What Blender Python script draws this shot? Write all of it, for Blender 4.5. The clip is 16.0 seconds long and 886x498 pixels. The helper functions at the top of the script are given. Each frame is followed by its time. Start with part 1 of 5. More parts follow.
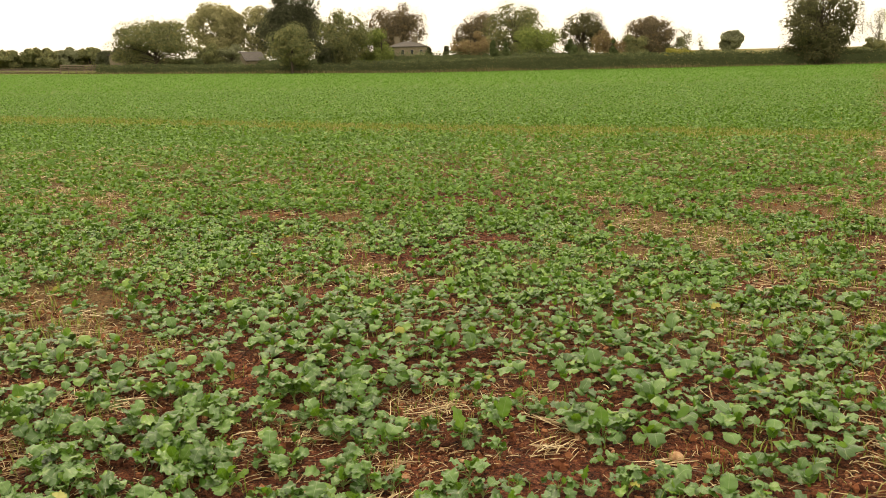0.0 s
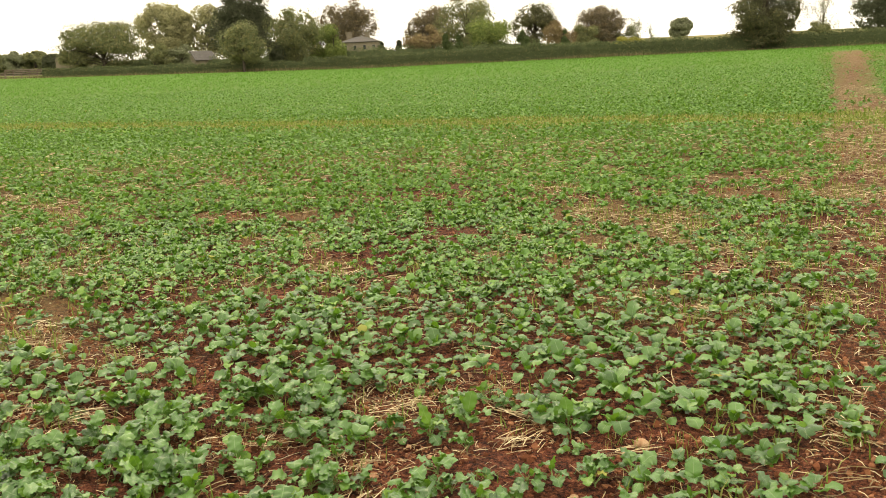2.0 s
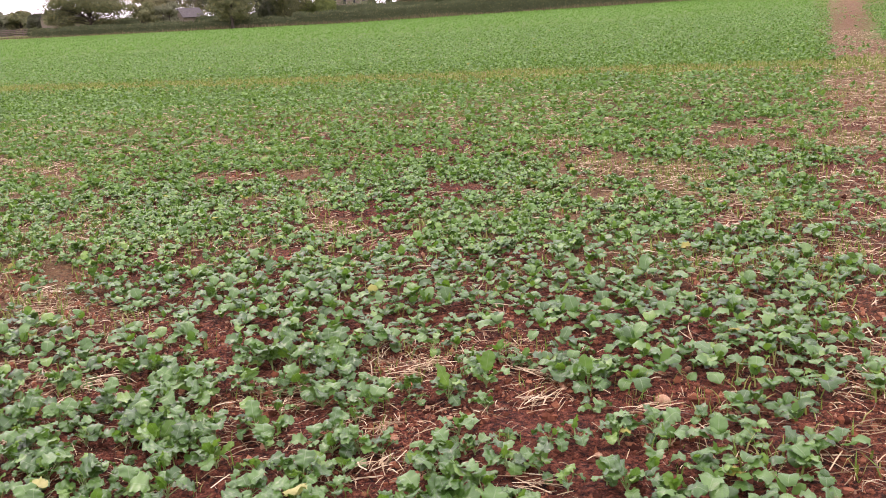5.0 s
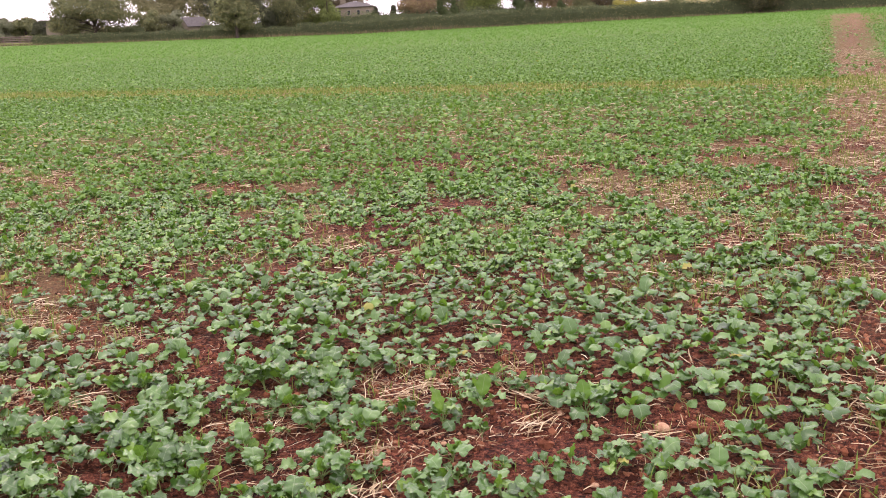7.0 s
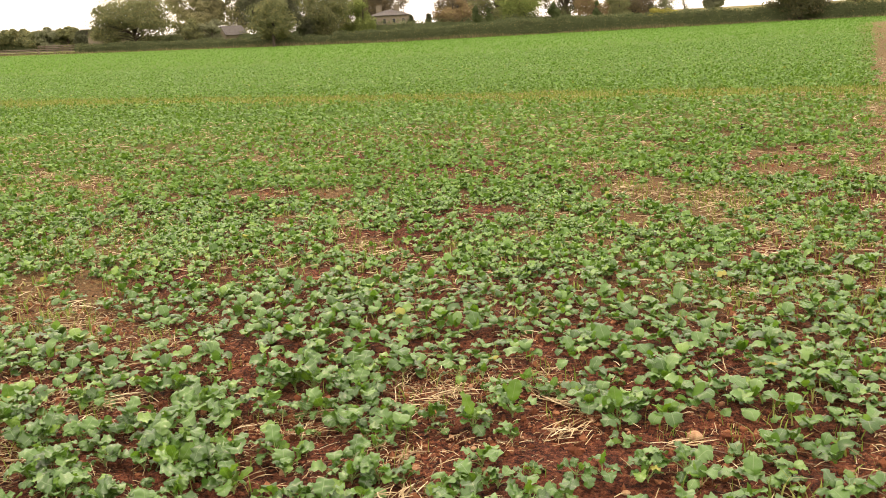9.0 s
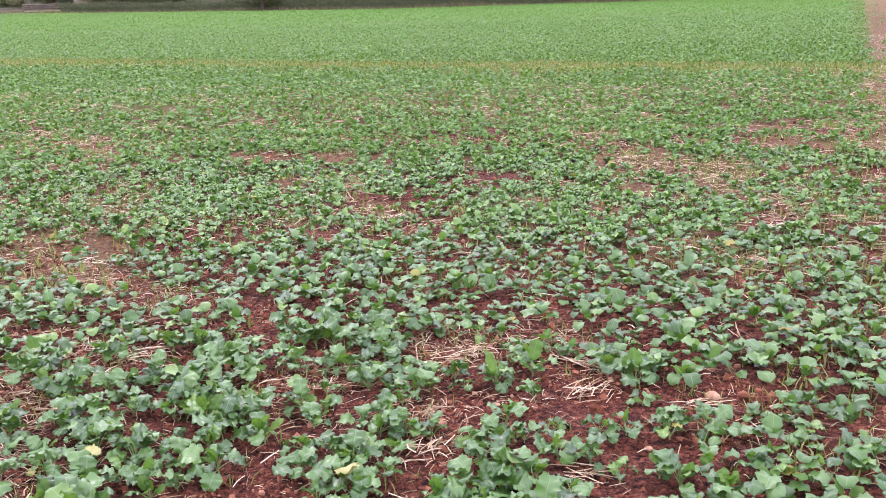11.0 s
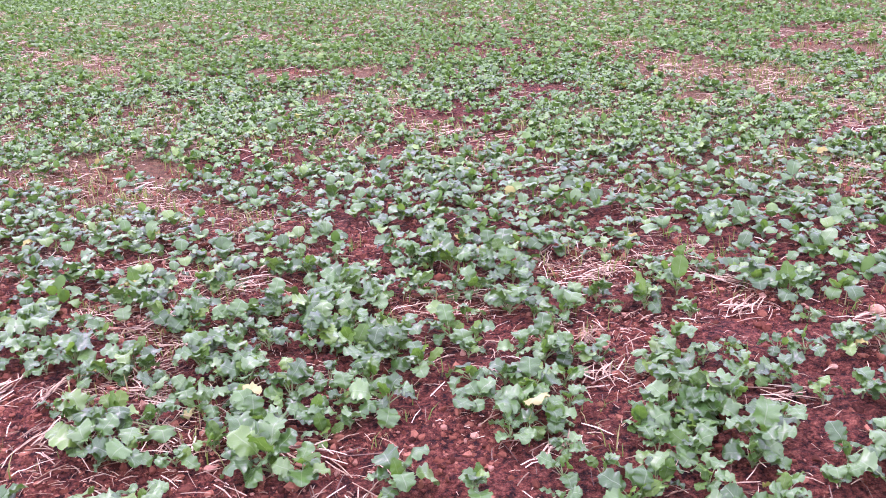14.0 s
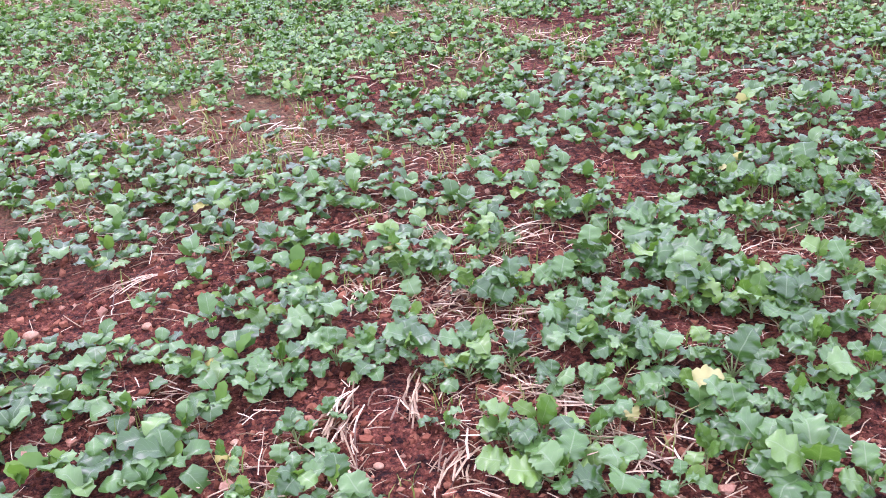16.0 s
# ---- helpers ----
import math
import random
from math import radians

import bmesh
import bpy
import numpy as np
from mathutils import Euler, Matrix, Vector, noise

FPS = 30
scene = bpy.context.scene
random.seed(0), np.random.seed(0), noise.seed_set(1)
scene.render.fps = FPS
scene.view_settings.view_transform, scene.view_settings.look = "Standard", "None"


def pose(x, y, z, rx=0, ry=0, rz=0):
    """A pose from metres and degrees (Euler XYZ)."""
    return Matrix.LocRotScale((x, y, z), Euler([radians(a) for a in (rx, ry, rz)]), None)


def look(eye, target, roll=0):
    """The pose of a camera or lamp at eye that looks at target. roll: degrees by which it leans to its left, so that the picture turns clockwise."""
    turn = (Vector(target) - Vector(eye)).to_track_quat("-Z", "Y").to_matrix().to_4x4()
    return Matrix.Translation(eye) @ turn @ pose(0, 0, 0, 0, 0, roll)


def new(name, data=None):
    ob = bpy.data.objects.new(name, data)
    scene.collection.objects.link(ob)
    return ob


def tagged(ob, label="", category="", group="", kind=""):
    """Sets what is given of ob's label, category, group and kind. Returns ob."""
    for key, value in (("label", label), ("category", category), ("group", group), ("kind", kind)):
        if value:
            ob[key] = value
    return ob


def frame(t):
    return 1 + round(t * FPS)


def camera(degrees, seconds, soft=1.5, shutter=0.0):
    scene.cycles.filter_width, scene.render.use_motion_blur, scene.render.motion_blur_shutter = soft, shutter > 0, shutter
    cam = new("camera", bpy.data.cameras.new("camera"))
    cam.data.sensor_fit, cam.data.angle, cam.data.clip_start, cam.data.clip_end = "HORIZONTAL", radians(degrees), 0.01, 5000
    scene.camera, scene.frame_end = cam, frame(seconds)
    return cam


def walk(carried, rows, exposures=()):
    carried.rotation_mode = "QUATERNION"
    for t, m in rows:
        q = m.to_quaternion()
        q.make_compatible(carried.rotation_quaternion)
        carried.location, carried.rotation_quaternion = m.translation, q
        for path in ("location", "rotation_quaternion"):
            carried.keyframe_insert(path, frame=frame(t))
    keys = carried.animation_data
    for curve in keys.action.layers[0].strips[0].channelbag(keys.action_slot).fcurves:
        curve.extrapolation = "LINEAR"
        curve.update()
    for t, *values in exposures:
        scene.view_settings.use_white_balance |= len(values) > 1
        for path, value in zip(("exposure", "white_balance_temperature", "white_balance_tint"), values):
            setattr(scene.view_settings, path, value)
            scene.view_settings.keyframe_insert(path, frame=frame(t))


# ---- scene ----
cam = camera(52.5, 16.0, soft=0.95, shutter=0.04)
PATH = [
    (0, (0.582, -0.496, 1.45), (0.471, 1.461, 1.053), -1.2),
    (0.5, (0.594, -0.509, 1.463), (0.498, 1.456, 1.099), -2.0),
    (1, (0.592, -0.511, 1.449), (0.561, 1.447, 1.042), -1.1),
    (1.5, (0.589, -0.491, 1.458), (0.561, 1.461, 1.026), -2.0),
    (2, (0.581, -0.487, 1.457), (0.559, 1.47, 1.044), -2.7),
    (2.5, (0.579, -0.487, 1.454), (0.543, 1.468, 1.032), -3.0),
    (3, (0.577, -0.503, 1.459), (0.541, 1.449, 1.024), -2.7),
    (3.5, (0.547, -0.537, 1.471), (0.521, 1.412, 1.023), -1.9),
    (4, (0.517, -0.548, 1.46), (0.5, 1.4, 1.005), -1.9),
    (4.5, (0.499, -0.536, 1.447), (0.485, 1.399, 0.94), -2.5),
    (5, (0.502, -0.421, 1.461), (0.486, 1.513, 0.95), -3.8),
    (5.2, (0.493, -0.387, 1.479), (0.485, 1.549, 0.977), -3.5),
    (7.3, (0.521, -0.347, 1.476), (0.498, 1.595, 0.998), -2.8),
    (7.5, (0.52, -0.349, 1.474), (0.471, 1.594, 1.004), -2.8),
    (8, (0.524, -0.351, 1.472), (0.433, 1.59, 1.002), -3.7),
    (8.5, (0.534, -0.354, 1.467), (0.444, 1.589, 1.001), -3.2),
    (9, (0.527, -0.346, 1.463), (0.437, 1.597, 0.998), -3.1),
    (9.2, (0.511, -0.343, 1.46), (0.412, 1.597, 0.984), -3.2),
    (11.3, (0.344, -0.416, 1.446), (0.284, 1.511, 0.915), -1.6),
    (11.5, (0.329, -0.415, 1.446), (0.191, 1.508, 0.913), -2.1),
    (12, (0.346, -0.386, 1.414), (0.086, 1.499, 0.799), -2.4),
    (12.5, (0.323, -0.353, 1.403), (0.142, 1.524, 0.735), -0.5),
    (13, (0.171, -0.349, 1.422), (0.138, 1.55, 0.795), 0.0),
    (13.5, (-0.031, -0.346, 1.415), (0.007, 1.537, 0.742), -1.6),
    (14, (-0.271, -0.198, 1.399), (-0.265, 1.673, 0.693), -2.7),
    (14.5, (-0.568, 0.009, 1.419), (-0.543, 1.873, 0.694), -3.3),
    (15, (-0.916, 0.12, 1.392), (-0.938, 1.952, 0.589), -3.4),
    (15.5, (-1.281, 0.252, 1.363), (-1.2, 2.029, 0.448), -5.7),
    (16, (-1.586, 0.532, 1.301), (-1.413, 2.321, 0.424), -5.5),
]
EXPOSURES = [
    (0.0, -0.03, 12000, 13),
    (0.5, -0.18, 12000, 12),
    (1.0, -0.16, 12100, 12),
    (1.5, 0.11, 10900, 11),
    (2.0, 0.22, 10600, 9),
    (3.0, 0.18, 10200, 9),
    (4.0, 0.23, 9500, 13),
    (4.5, 0.28, 7300, 29),
    (5.0, 0.38, 7500, 41),
    (7.5, 0.37, 7700, 37),
    (8.0, 0.39, 8800, 29),
    (8.5, 0.42, 10200, 25),
    (9.0, 0.41, 10300, 21),
    (11.5, 0.79, 6050, 56),
    (12.0, 0.92, 6150, 68),
    (12.5, 0.95, 6150, 70),
    (13.5, 0.94, 6050, 74),
    (14.5, 0.91, 6050, 68),
    (15.0, 0.92, 5950, 64),
    (15.5, 0.83, 6150, 53),
    (16.0, 0.83, 5950, 53),
]

walk(cam, [(t, look(eye, target, roll)) for t, eye, target, roll in PATH], EXPOSURES)

# ---- world and sun: a bright overcast sky ----
world = bpy.data.worlds.new("world")
scene.world = world
world.use_nodes = True
wn, wl = world.node_tree.nodes, world.node_tree.links
sky = wn.new("ShaderNodeTexSky")
sky.sky_type, sky.sun_disc = "NISHITA", False
sky.sun_elevation, sky.sun_rotation = radians(48), radians(-25)
sky.air_density, sky.dust_density = 1.0, 1.0
cloud_noise = wn.new("ShaderNodeTexNoise")
cloud_noise.inputs["Scale"].default_value = 2.2
cloud_noise.inputs["Detail"].default_value = 4
cloud_ramp = wn.new("ShaderNodeValToRGB")
cloud_ramp.color_ramp.elements[0].position, cloud_ramp.color_ramp.elements[0].color = 0.35, (0.83, 0.92, 1.09, 1)
cloud_ramp.color_ramp.elements[1].position, cloud_ramp.color_ramp.elements[1].color = 0.65, (0.90, 0.99, 1.16, 1)
cloud_gain = wn.new("ShaderNodeVectorMath")
cloud_gain.operation = "SCALE"
sky_mix = wn.new("ShaderNodeMix")
sky_mix.data_type = "RGBA"
sky_mix.inputs["Factor"].default_value = 0.88
wl.new(cloud_noise.outputs["Fac"], cloud_ramp.inputs["Fac"])
# an overcast sky is about three times brighter overhead than at the horizon
sky_dir = wn.new("ShaderNodeTexCoord")
sky_up = wn.new("ShaderNodeSeparateXYZ")
sky_fall = wn.new("ShaderNodeMapRange")
sky_fall.inputs["From Min"].default_value, sky_fall.inputs["From Max"].default_value = 0.0, 1.0
sky_fall.inputs["To Min"].default_value, sky_fall.inputs["To Max"].default_value = 10.8, 17.4
wl.new(sky_dir.outputs["Generated"], sky_up.inputs[0])
wl.new(sky_up.outputs["Z"], sky_fall.inputs["Value"])
wl.new(sky_fall.outputs["Result"], cloud_gain.inputs["Scale"])
wl.new(cloud_ramp.outputs["Color"], cloud_gain.inputs[0])
wl.new(sky.outputs["Color"], sky_mix.inputs["A"])
wl.new(cloud_gain.outputs["Vector"], sky_mix.inputs["B"])
wl.new(sky_mix.outputs["Result"], wn["Background"].inputs["Color"])
wn["Background"].inputs["Strength"].default_value = 0.142

sun = new("sun", bpy.data.lights.new("sun", "SUN"))
sun.data.energy, sun.data.angle, sun.data.color = 0.6, radians(18), (1.0, 0.97, 0.92)
sun.matrix_world = look((0, 0, 50), (0.28, -0.6, 49.26))


# ---- materials ----
def material(name, rough=0.8, spec=0.3):
    m = bpy.data.materials.new(name)
    m.use_nodes = True
    b = m.node_tree.nodes["Principled BSDF"]
    b.inputs["Roughness"].default_value = rough
    b.inputs["Specular IOR Level"].default_value = spec
    return m, m.node_tree.nodes, m.node_tree.links, b


def ramp(nodes, links, source, stops):
    r = nodes.new("ShaderNodeValToRGB")
    e = r.color_ramp.elements
    while len(e) < len(stops):
        e.new(0.5)
    for k, (p, c) in zip(e, stops):
        k.position, k.color = p, (*c, 1)
    links.new(source, r.inputs["Fac"])
    return r.outputs["Color"]


def noise_node(nodes, links, scale, detail=4, rough=0.55, world_space=False):
    n = nodes.new("ShaderNodeTexNoise")
    n.inputs["Scale"].default_value, n.inputs["Detail"].default_value, n.inputs["Roughness"].default_value = scale, detail, rough
    if world_space:
        g = nodes.new("ShaderNodeNewGeometry")
        links.new(g.outputs["Position"], n.inputs["Vector"])
    else:
        c = nodes.new("ShaderNodeTexCoord")
        links.new(c.outputs["Object"], n.inputs["Vector"])
    return n.outputs["Fac"]


def mix(nodes, links, fac, a, b, how="MIX"):
    m = nodes.new("ShaderNodeMix")
    m.data_type, m.blend_type = "RGBA", how
    for key, v in (("Factor", fac), ("A", a), ("B", b)):
        if isinstance(v, (int, float)):
            m.inputs[key].default_value = v
        elif isinstance(v, tuple):
            m.inputs[key].default_value = (*v, 1)
        else:
            links.new(v, m.inputs[key])
    return m.outputs["Result"]


def bump(nodes, links, bsdf, height, strength, distance):
    b = nodes.new("ShaderNodeBump")
    b.inputs["Strength"].default_value, b.inputs["Distance"].default_value = strength, distance
    links.new(height, b.inputs["Height"])
    links.new(b.outputs["Normal"], bsdf.inputs["Normal"])


def math_node(nodes, links, op, a, b=0.0):
    m = nodes.new("ShaderNodeMath")
    m.operation = op
    for k, v in ((0, a), (1, b)):
        if isinstance(v, (int, float)):
            m.inputs[k].default_value = v
        else:
            links.new(v, m.inputs[k])
    return m.outputs[0]


def leaf_material(name, stops, island, veins, rough=0.36, spec=0.55, through_light=0.25, grain=22.0, fresh=0.5, bloom=0.0):
    """Leaf: colour by chance from leaf to leaf, blotches, pale veins on the near ones, light through the blade."""
    m, n, l, b = material(name, rough, spec)
    if island:
        src = n.new("ShaderNodeNewGeometry").outputs["Random Per Island"]
    else:
        src = n.new("ShaderNodeObjectInfo").outputs["Random"]
    col = ramp(n, l, src, stops)
    blotch = noise_node(n, l, grain, 3, 0.6, world_space=True)
    col = mix(n, l, 0.55, col, ramp(n, l, blotch, [(0.3, (0.55, 0.58, 0.55)), (0.7, (1, 1, 1))]), "MULTIPLY")
    if veins:
        uv = n.new("ShaderNodeUVMap").outputs["UV"]
        sep = n.new("ShaderNodeSeparateXYZ")
        l.new(uv, sep.inputs[0])
        u = math_node(n, l, "ABSOLUTE", math_node(n, l, "SUBTRACT", sep.outputs[0], 0.5))
        rib = math_node(n, l, "LESS_THAN", u, 0.022)
        slant = math_node(n, l, "SUBTRACT", sep.outputs[1], math_node(n, l, "MULTIPLY", u, 0.55))
        side = math_node(n, l, "FRACT", math_node(n, l, "MULTIPLY", slant, 7.0))
        side = math_node(n, l, "MULTIPLY", math_node(n, l, "LESS_THAN", side, 0.09), 0.10)
        vein = math_node(n, l, "MAXIMUM", math_node(n, l, "MULTIPLY", rib, 0.36), side)
        col = mix(n, l, vein, col, (0.26, 0.36, 0.17))
        bump(n, l, b, math_node(n, l, "ADD", blotch, math_node(n, l, "MULTIPLY", vein, -0.8)), 0.5, 0.004)
    l.new(col, b.inputs["Base Color"])
    if bloom:  # the waxy blue-white bloom of the upper side
        b.inputs["Sheen Weight"].default_value, b.inputs["Sheen Roughness"].default_value = bloom, 0.45
        b.inputs["Sheen Tint"].default_value = (0.82, 0.95, 1.0, 1)
    tr = n.new("ShaderNodeBsdfTranslucent")
    l.new(mix(n, l, fresh, col, (0.16, 0.34, 0.03)), tr.inputs["Color"])
    ms = n.new("ShaderNodeMixShader")
    ms.inputs["Fac"].default_value = through_light
    l.new(b.outputs[0], ms.inputs[1])
    l.new(tr.outputs[0], ms.inputs[2])
    l.new(ms.outputs[0], n["Material Output"].inputs["Surface"])
    return m


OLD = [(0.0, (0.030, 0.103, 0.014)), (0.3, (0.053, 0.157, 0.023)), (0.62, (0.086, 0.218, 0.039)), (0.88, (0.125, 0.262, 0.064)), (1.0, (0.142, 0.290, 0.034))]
YOUNG = [(0.0, (0.064, 0.174, 0.022)), (0.6, (0.095, 0.235, 0.027)), (1.0, (0.149, 0.298, 0.036))]
YELLOW = [(0.0, (0.300, 0.261, 0.053)), (0.6, (0.360, 0.360, 0.090)), (1.0, (0.480, 0.475, 0.190))]
leaf_old = leaf_material("rape_leaf", OLD, False, True, 0.29, 0.62, 0.18, bloom=0.06)
leaf_young = leaf_material("young_rape_leaf", YOUNG, False, True, 0.45, 0.4, 0.45)
leaf_yellow = leaf_material("yellowed_rape_leaf", YELLOW, False, True, 0.6, 0.3)
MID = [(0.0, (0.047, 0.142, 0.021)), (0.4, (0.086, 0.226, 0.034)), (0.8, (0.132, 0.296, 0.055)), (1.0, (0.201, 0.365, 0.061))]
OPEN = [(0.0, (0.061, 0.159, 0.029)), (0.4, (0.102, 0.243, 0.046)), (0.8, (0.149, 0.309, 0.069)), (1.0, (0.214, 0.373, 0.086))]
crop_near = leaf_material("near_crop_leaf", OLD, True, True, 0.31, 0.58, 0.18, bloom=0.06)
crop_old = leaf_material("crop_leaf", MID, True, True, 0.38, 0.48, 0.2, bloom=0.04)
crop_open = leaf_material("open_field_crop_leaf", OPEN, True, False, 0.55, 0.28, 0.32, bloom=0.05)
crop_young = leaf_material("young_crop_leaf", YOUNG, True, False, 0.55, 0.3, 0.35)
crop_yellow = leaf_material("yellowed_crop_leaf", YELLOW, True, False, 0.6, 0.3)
# last stop: a few leaves coloured pale as painted glints of the sky
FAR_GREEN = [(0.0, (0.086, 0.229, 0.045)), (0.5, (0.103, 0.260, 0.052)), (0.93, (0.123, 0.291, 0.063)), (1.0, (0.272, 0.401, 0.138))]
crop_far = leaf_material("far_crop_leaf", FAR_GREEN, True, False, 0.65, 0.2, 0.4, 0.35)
grass_mat = leaf_material("volunteer_grass", [(0, (0.12, 0.21, 0.03)), (0.5, (0.22, 0.29, 0.055)), (1, (0.38, 0.34, 0.13))], True, False, 0.6, 0.3)
dry_grass = leaf_material("dry_verge_grass", [(0, (0.10, 0.085, 0.05)), (0.5, (0.19, 0.145, 0.09)), (1, (0.29, 0.22, 0.14))], True, False, 0.8, 0.2)

stem_mat, n, l, b = material("green_stalk", 0.5, 0.4)
l.new(ramp(n, l, noise_node(n, l, 30, 2), [(0.3, (0.16, 0.26, 0.07)), (0.7, (0.26, 0.34, 0.14))]), b.inputs["Base Color"])


def straw_material(name, island):
    m, n, l, b = material(name, 0.55, 0.35)
    if island:
        src = n.new("ShaderNodeNewGeometry").outputs["Random Per Island"]
    else:
        src = n.new("ShaderNodeObjectInfo").outputs["Random"]
    col = ramp(n, l, src, [(0, (0.11, 0.060, 0.034)), (0.3, (0.32, 0.225, 0.115)), (0.7, (0.58, 0.445, 0.255)), (1, (0.76, 0.65, 0.43))])
    streak = noise_node(n, l, 90, 2, 0.6, world_space=True)
    l.new(mix(n, l, 0.6, col, ramp(n, l, streak, [(0.3, (0.5, 0.45, 0.4)), (0.65, (1, 1, 1))]), "MULTIPLY"), b.inputs["Base Color"])
    return m


straw_loose, straw_piece = straw_material("dry_straw", True), straw_material("dry_straw_piece", False)

# red loam: crumbs with shade painted into their gaps, paler dust, stone specks; further off the crop closes over it
soil, n, l, b = material("red_soil", 0.92, 0.2)
big = noise_node(n, l, 2.3, 4, 0.6, True)
mid = noise_node(n, l, 38, 6, 0.75, True)
fine = noise_node(n, l, 260, 4, 0.75, True)
crumb = n.new("ShaderNodeTexVoronoi")
crumb.inputs["Scale"].default_value, crumb.inputs["Randomness"].default_value = 105, 1.0
warp = n.new("ShaderNodeVectorMath")
warp.operation = "MULTIPLY_ADD"
warp_noise = n.new("ShaderNodeTexNoise")
warp_noise.inputs["Scale"].default_value, warp_noise.inputs["Detail"].default_value = 60, 3
warp_pos = n.new("ShaderNodeNewGeometry")
l.new(warp_pos.outputs["Position"], warp_noise.inputs["Vector"])
l.new(warp_noise.outputs["Color"], warp.inputs[0])
warp.inputs[1].default_value = (0.018, 0.018, 0.018)
l.new(warp_pos.outputs["Position"], warp.inputs[2])
l.new(warp.outputs["Vector"], crumb.inputs["Vector"])
# low stops of these ramps paint crevice shade between the crumbs
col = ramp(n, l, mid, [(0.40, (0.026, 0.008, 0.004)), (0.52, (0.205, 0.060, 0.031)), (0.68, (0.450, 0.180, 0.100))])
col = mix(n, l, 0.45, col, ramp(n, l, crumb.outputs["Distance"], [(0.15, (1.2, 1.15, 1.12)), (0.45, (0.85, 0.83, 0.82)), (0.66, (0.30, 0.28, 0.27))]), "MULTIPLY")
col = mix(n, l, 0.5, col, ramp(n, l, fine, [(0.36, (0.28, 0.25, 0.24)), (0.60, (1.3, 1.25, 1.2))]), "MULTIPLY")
col = mix(n, l, 0.6, col, ramp(n, l, big, [(0.35, (0.72, 0.70, 0.69)), (0.65, (1.1, 1.06, 1.04))]), "MULTIPLY")
speck = n.new("ShaderNodeTexVoronoi")
speck.inputs["Scale"].default_value = 55
pos = n.new("ShaderNodeNewGeometry")
l.new(pos.outputs["Position"], speck.inputs["Vector"])
col = mix(n, l, math_node(n, l, "MULTIPLY", math_node(n, l, "LESS_THAN", speck.outputs["Distance"], 0.16), 0.45), col, (0.30, 0.15, 0.08))
cover = n.new("ShaderNodeAttribute")
cover.attribute_name = "cover"
# green of the closed crop, darkened to stand for shade between its leaves
shaded_cover = ramp(n, l, noise_node(n, l, 0.5, 6, 0.7, True), [(0.3, (0.062, 0.145, 0.022)), (0.7, (0.095, 0.200, 0.030))])
col = mix(n, l, cover.outputs["Fac"], col, shaded_cover)
stubble = n.new("ShaderNodeAttribute")
stubble.attribute_name = "stubble"
chaff = ramp(n, l, noise_node(n, l, 26, 8, 0.82, True), [(0.36, (0.055, 0.027, 0.012)), (0.5, (0.195, 0.140, 0.056)), (0.62, (0.37, 0.29, 0.130))])
col = mix(n, l, stubble.outputs["Fac"], col, chaff)
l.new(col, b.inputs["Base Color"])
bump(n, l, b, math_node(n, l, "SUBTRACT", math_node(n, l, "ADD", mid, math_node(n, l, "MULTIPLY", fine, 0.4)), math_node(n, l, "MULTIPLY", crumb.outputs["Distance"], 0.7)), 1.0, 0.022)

clod_mat, n, l, b = material("soil_clod", 0.95, 0.15)
src = n.new("ShaderNodeNewGeometry").outputs["Random Per Island"]
col = ramp(n, l, src, [(0, (0.050, 0.016, 0.009)), (0.5, (0.235, 0.082, 0.040)), (0.9, (0.40, 0.175, 0.092)), (1, (0.46, 0.27, 0.165))])
l.new(mix(n, l, 0.6, col, ramp(n, l, noise_node(n, l, 130, 4, 0.7, True), [(0.3, (0.5, 0.47, 0.45)), (0.65, (1.1, 1.1, 1.1))]), "MULTIPLY"), b.inputs["Base Color"])
bump(n, l, b, noise_node(n, l, 200, 4, 0.7, True), 0.8, 0.006)

stone_mat, n, l, b = material("tan_stone", 0.8, 0.3)
l.new(ramp(n, l, noise_node(n, l, 40, 5, 0.65), [(0.3, (0.26, 0.12, 0.06)), (0.55, (0.44, 0.27, 0.15)), (0.75, (0.58, 0.42, 0.26))]), b.inputs["Base Color"])
bump(n, l, b, noise_node(n, l, 90, 4), 0.6, 0.004)


def plain_material(name, low, high, scale, rough=0.85, strength=0.4):
    m, n, l, b = material(name, rough, 0.25)
    f = noise_node(n, l, scale, 5, 0.65)
    l.new(ramp(n, l, f, [(0.3, low), (0.7, high)]), b.inputs["Base Color"])
    bump(n, l, b, f, strength, 0.03)
    return m


bark = plain_material("bark", (0.045, 0.035, 0.027), (0.12, 0.095, 0.075), 6)
pale_bark = plain_material("pale_bark", (0.12, 0.105, 0.085), (0.26, 0.235, 0.20), 5)
stone_wall = plain_material("limestone_wall", (0.15, 0.128, 0.092), (0.26, 0.225, 0.165), 2.5)
slate = plain_material("slate_roof", (0.065, 0.060, 0.055), (0.13, 0.12, 0.11), 3)
frame_paint = plain_material("pale_stone_surround", (0.24, 0.215, 0.165), (0.34, 0.31, 0.245), 2)
fence_wood = plain_material("weathered_wood", (0.13, 0.10, 0.08), (0.24, 0.19, 0.15), 7)
glass, n, l, b = material("window_glass", 0.08, 0.6)
b.inputs["Base Color"].default_value = (0.03, 0.035, 0.04, 1)


def foliage(name, dark, light, accent=None):
    middle = tuple(0.5 * (p + q) for p, q in zip(dark, light))
    dark, light = (tuple(0.4 * p + 0.6 * q for p, q in zip(c, middle)) for c in (dark, light))
    stops = [(0, dark), (0.75, light), (1, accent or light)]
    return leaf_material(name, stops, True, False, 0.75, 0.12, 0.42, 0.5, 0.06)


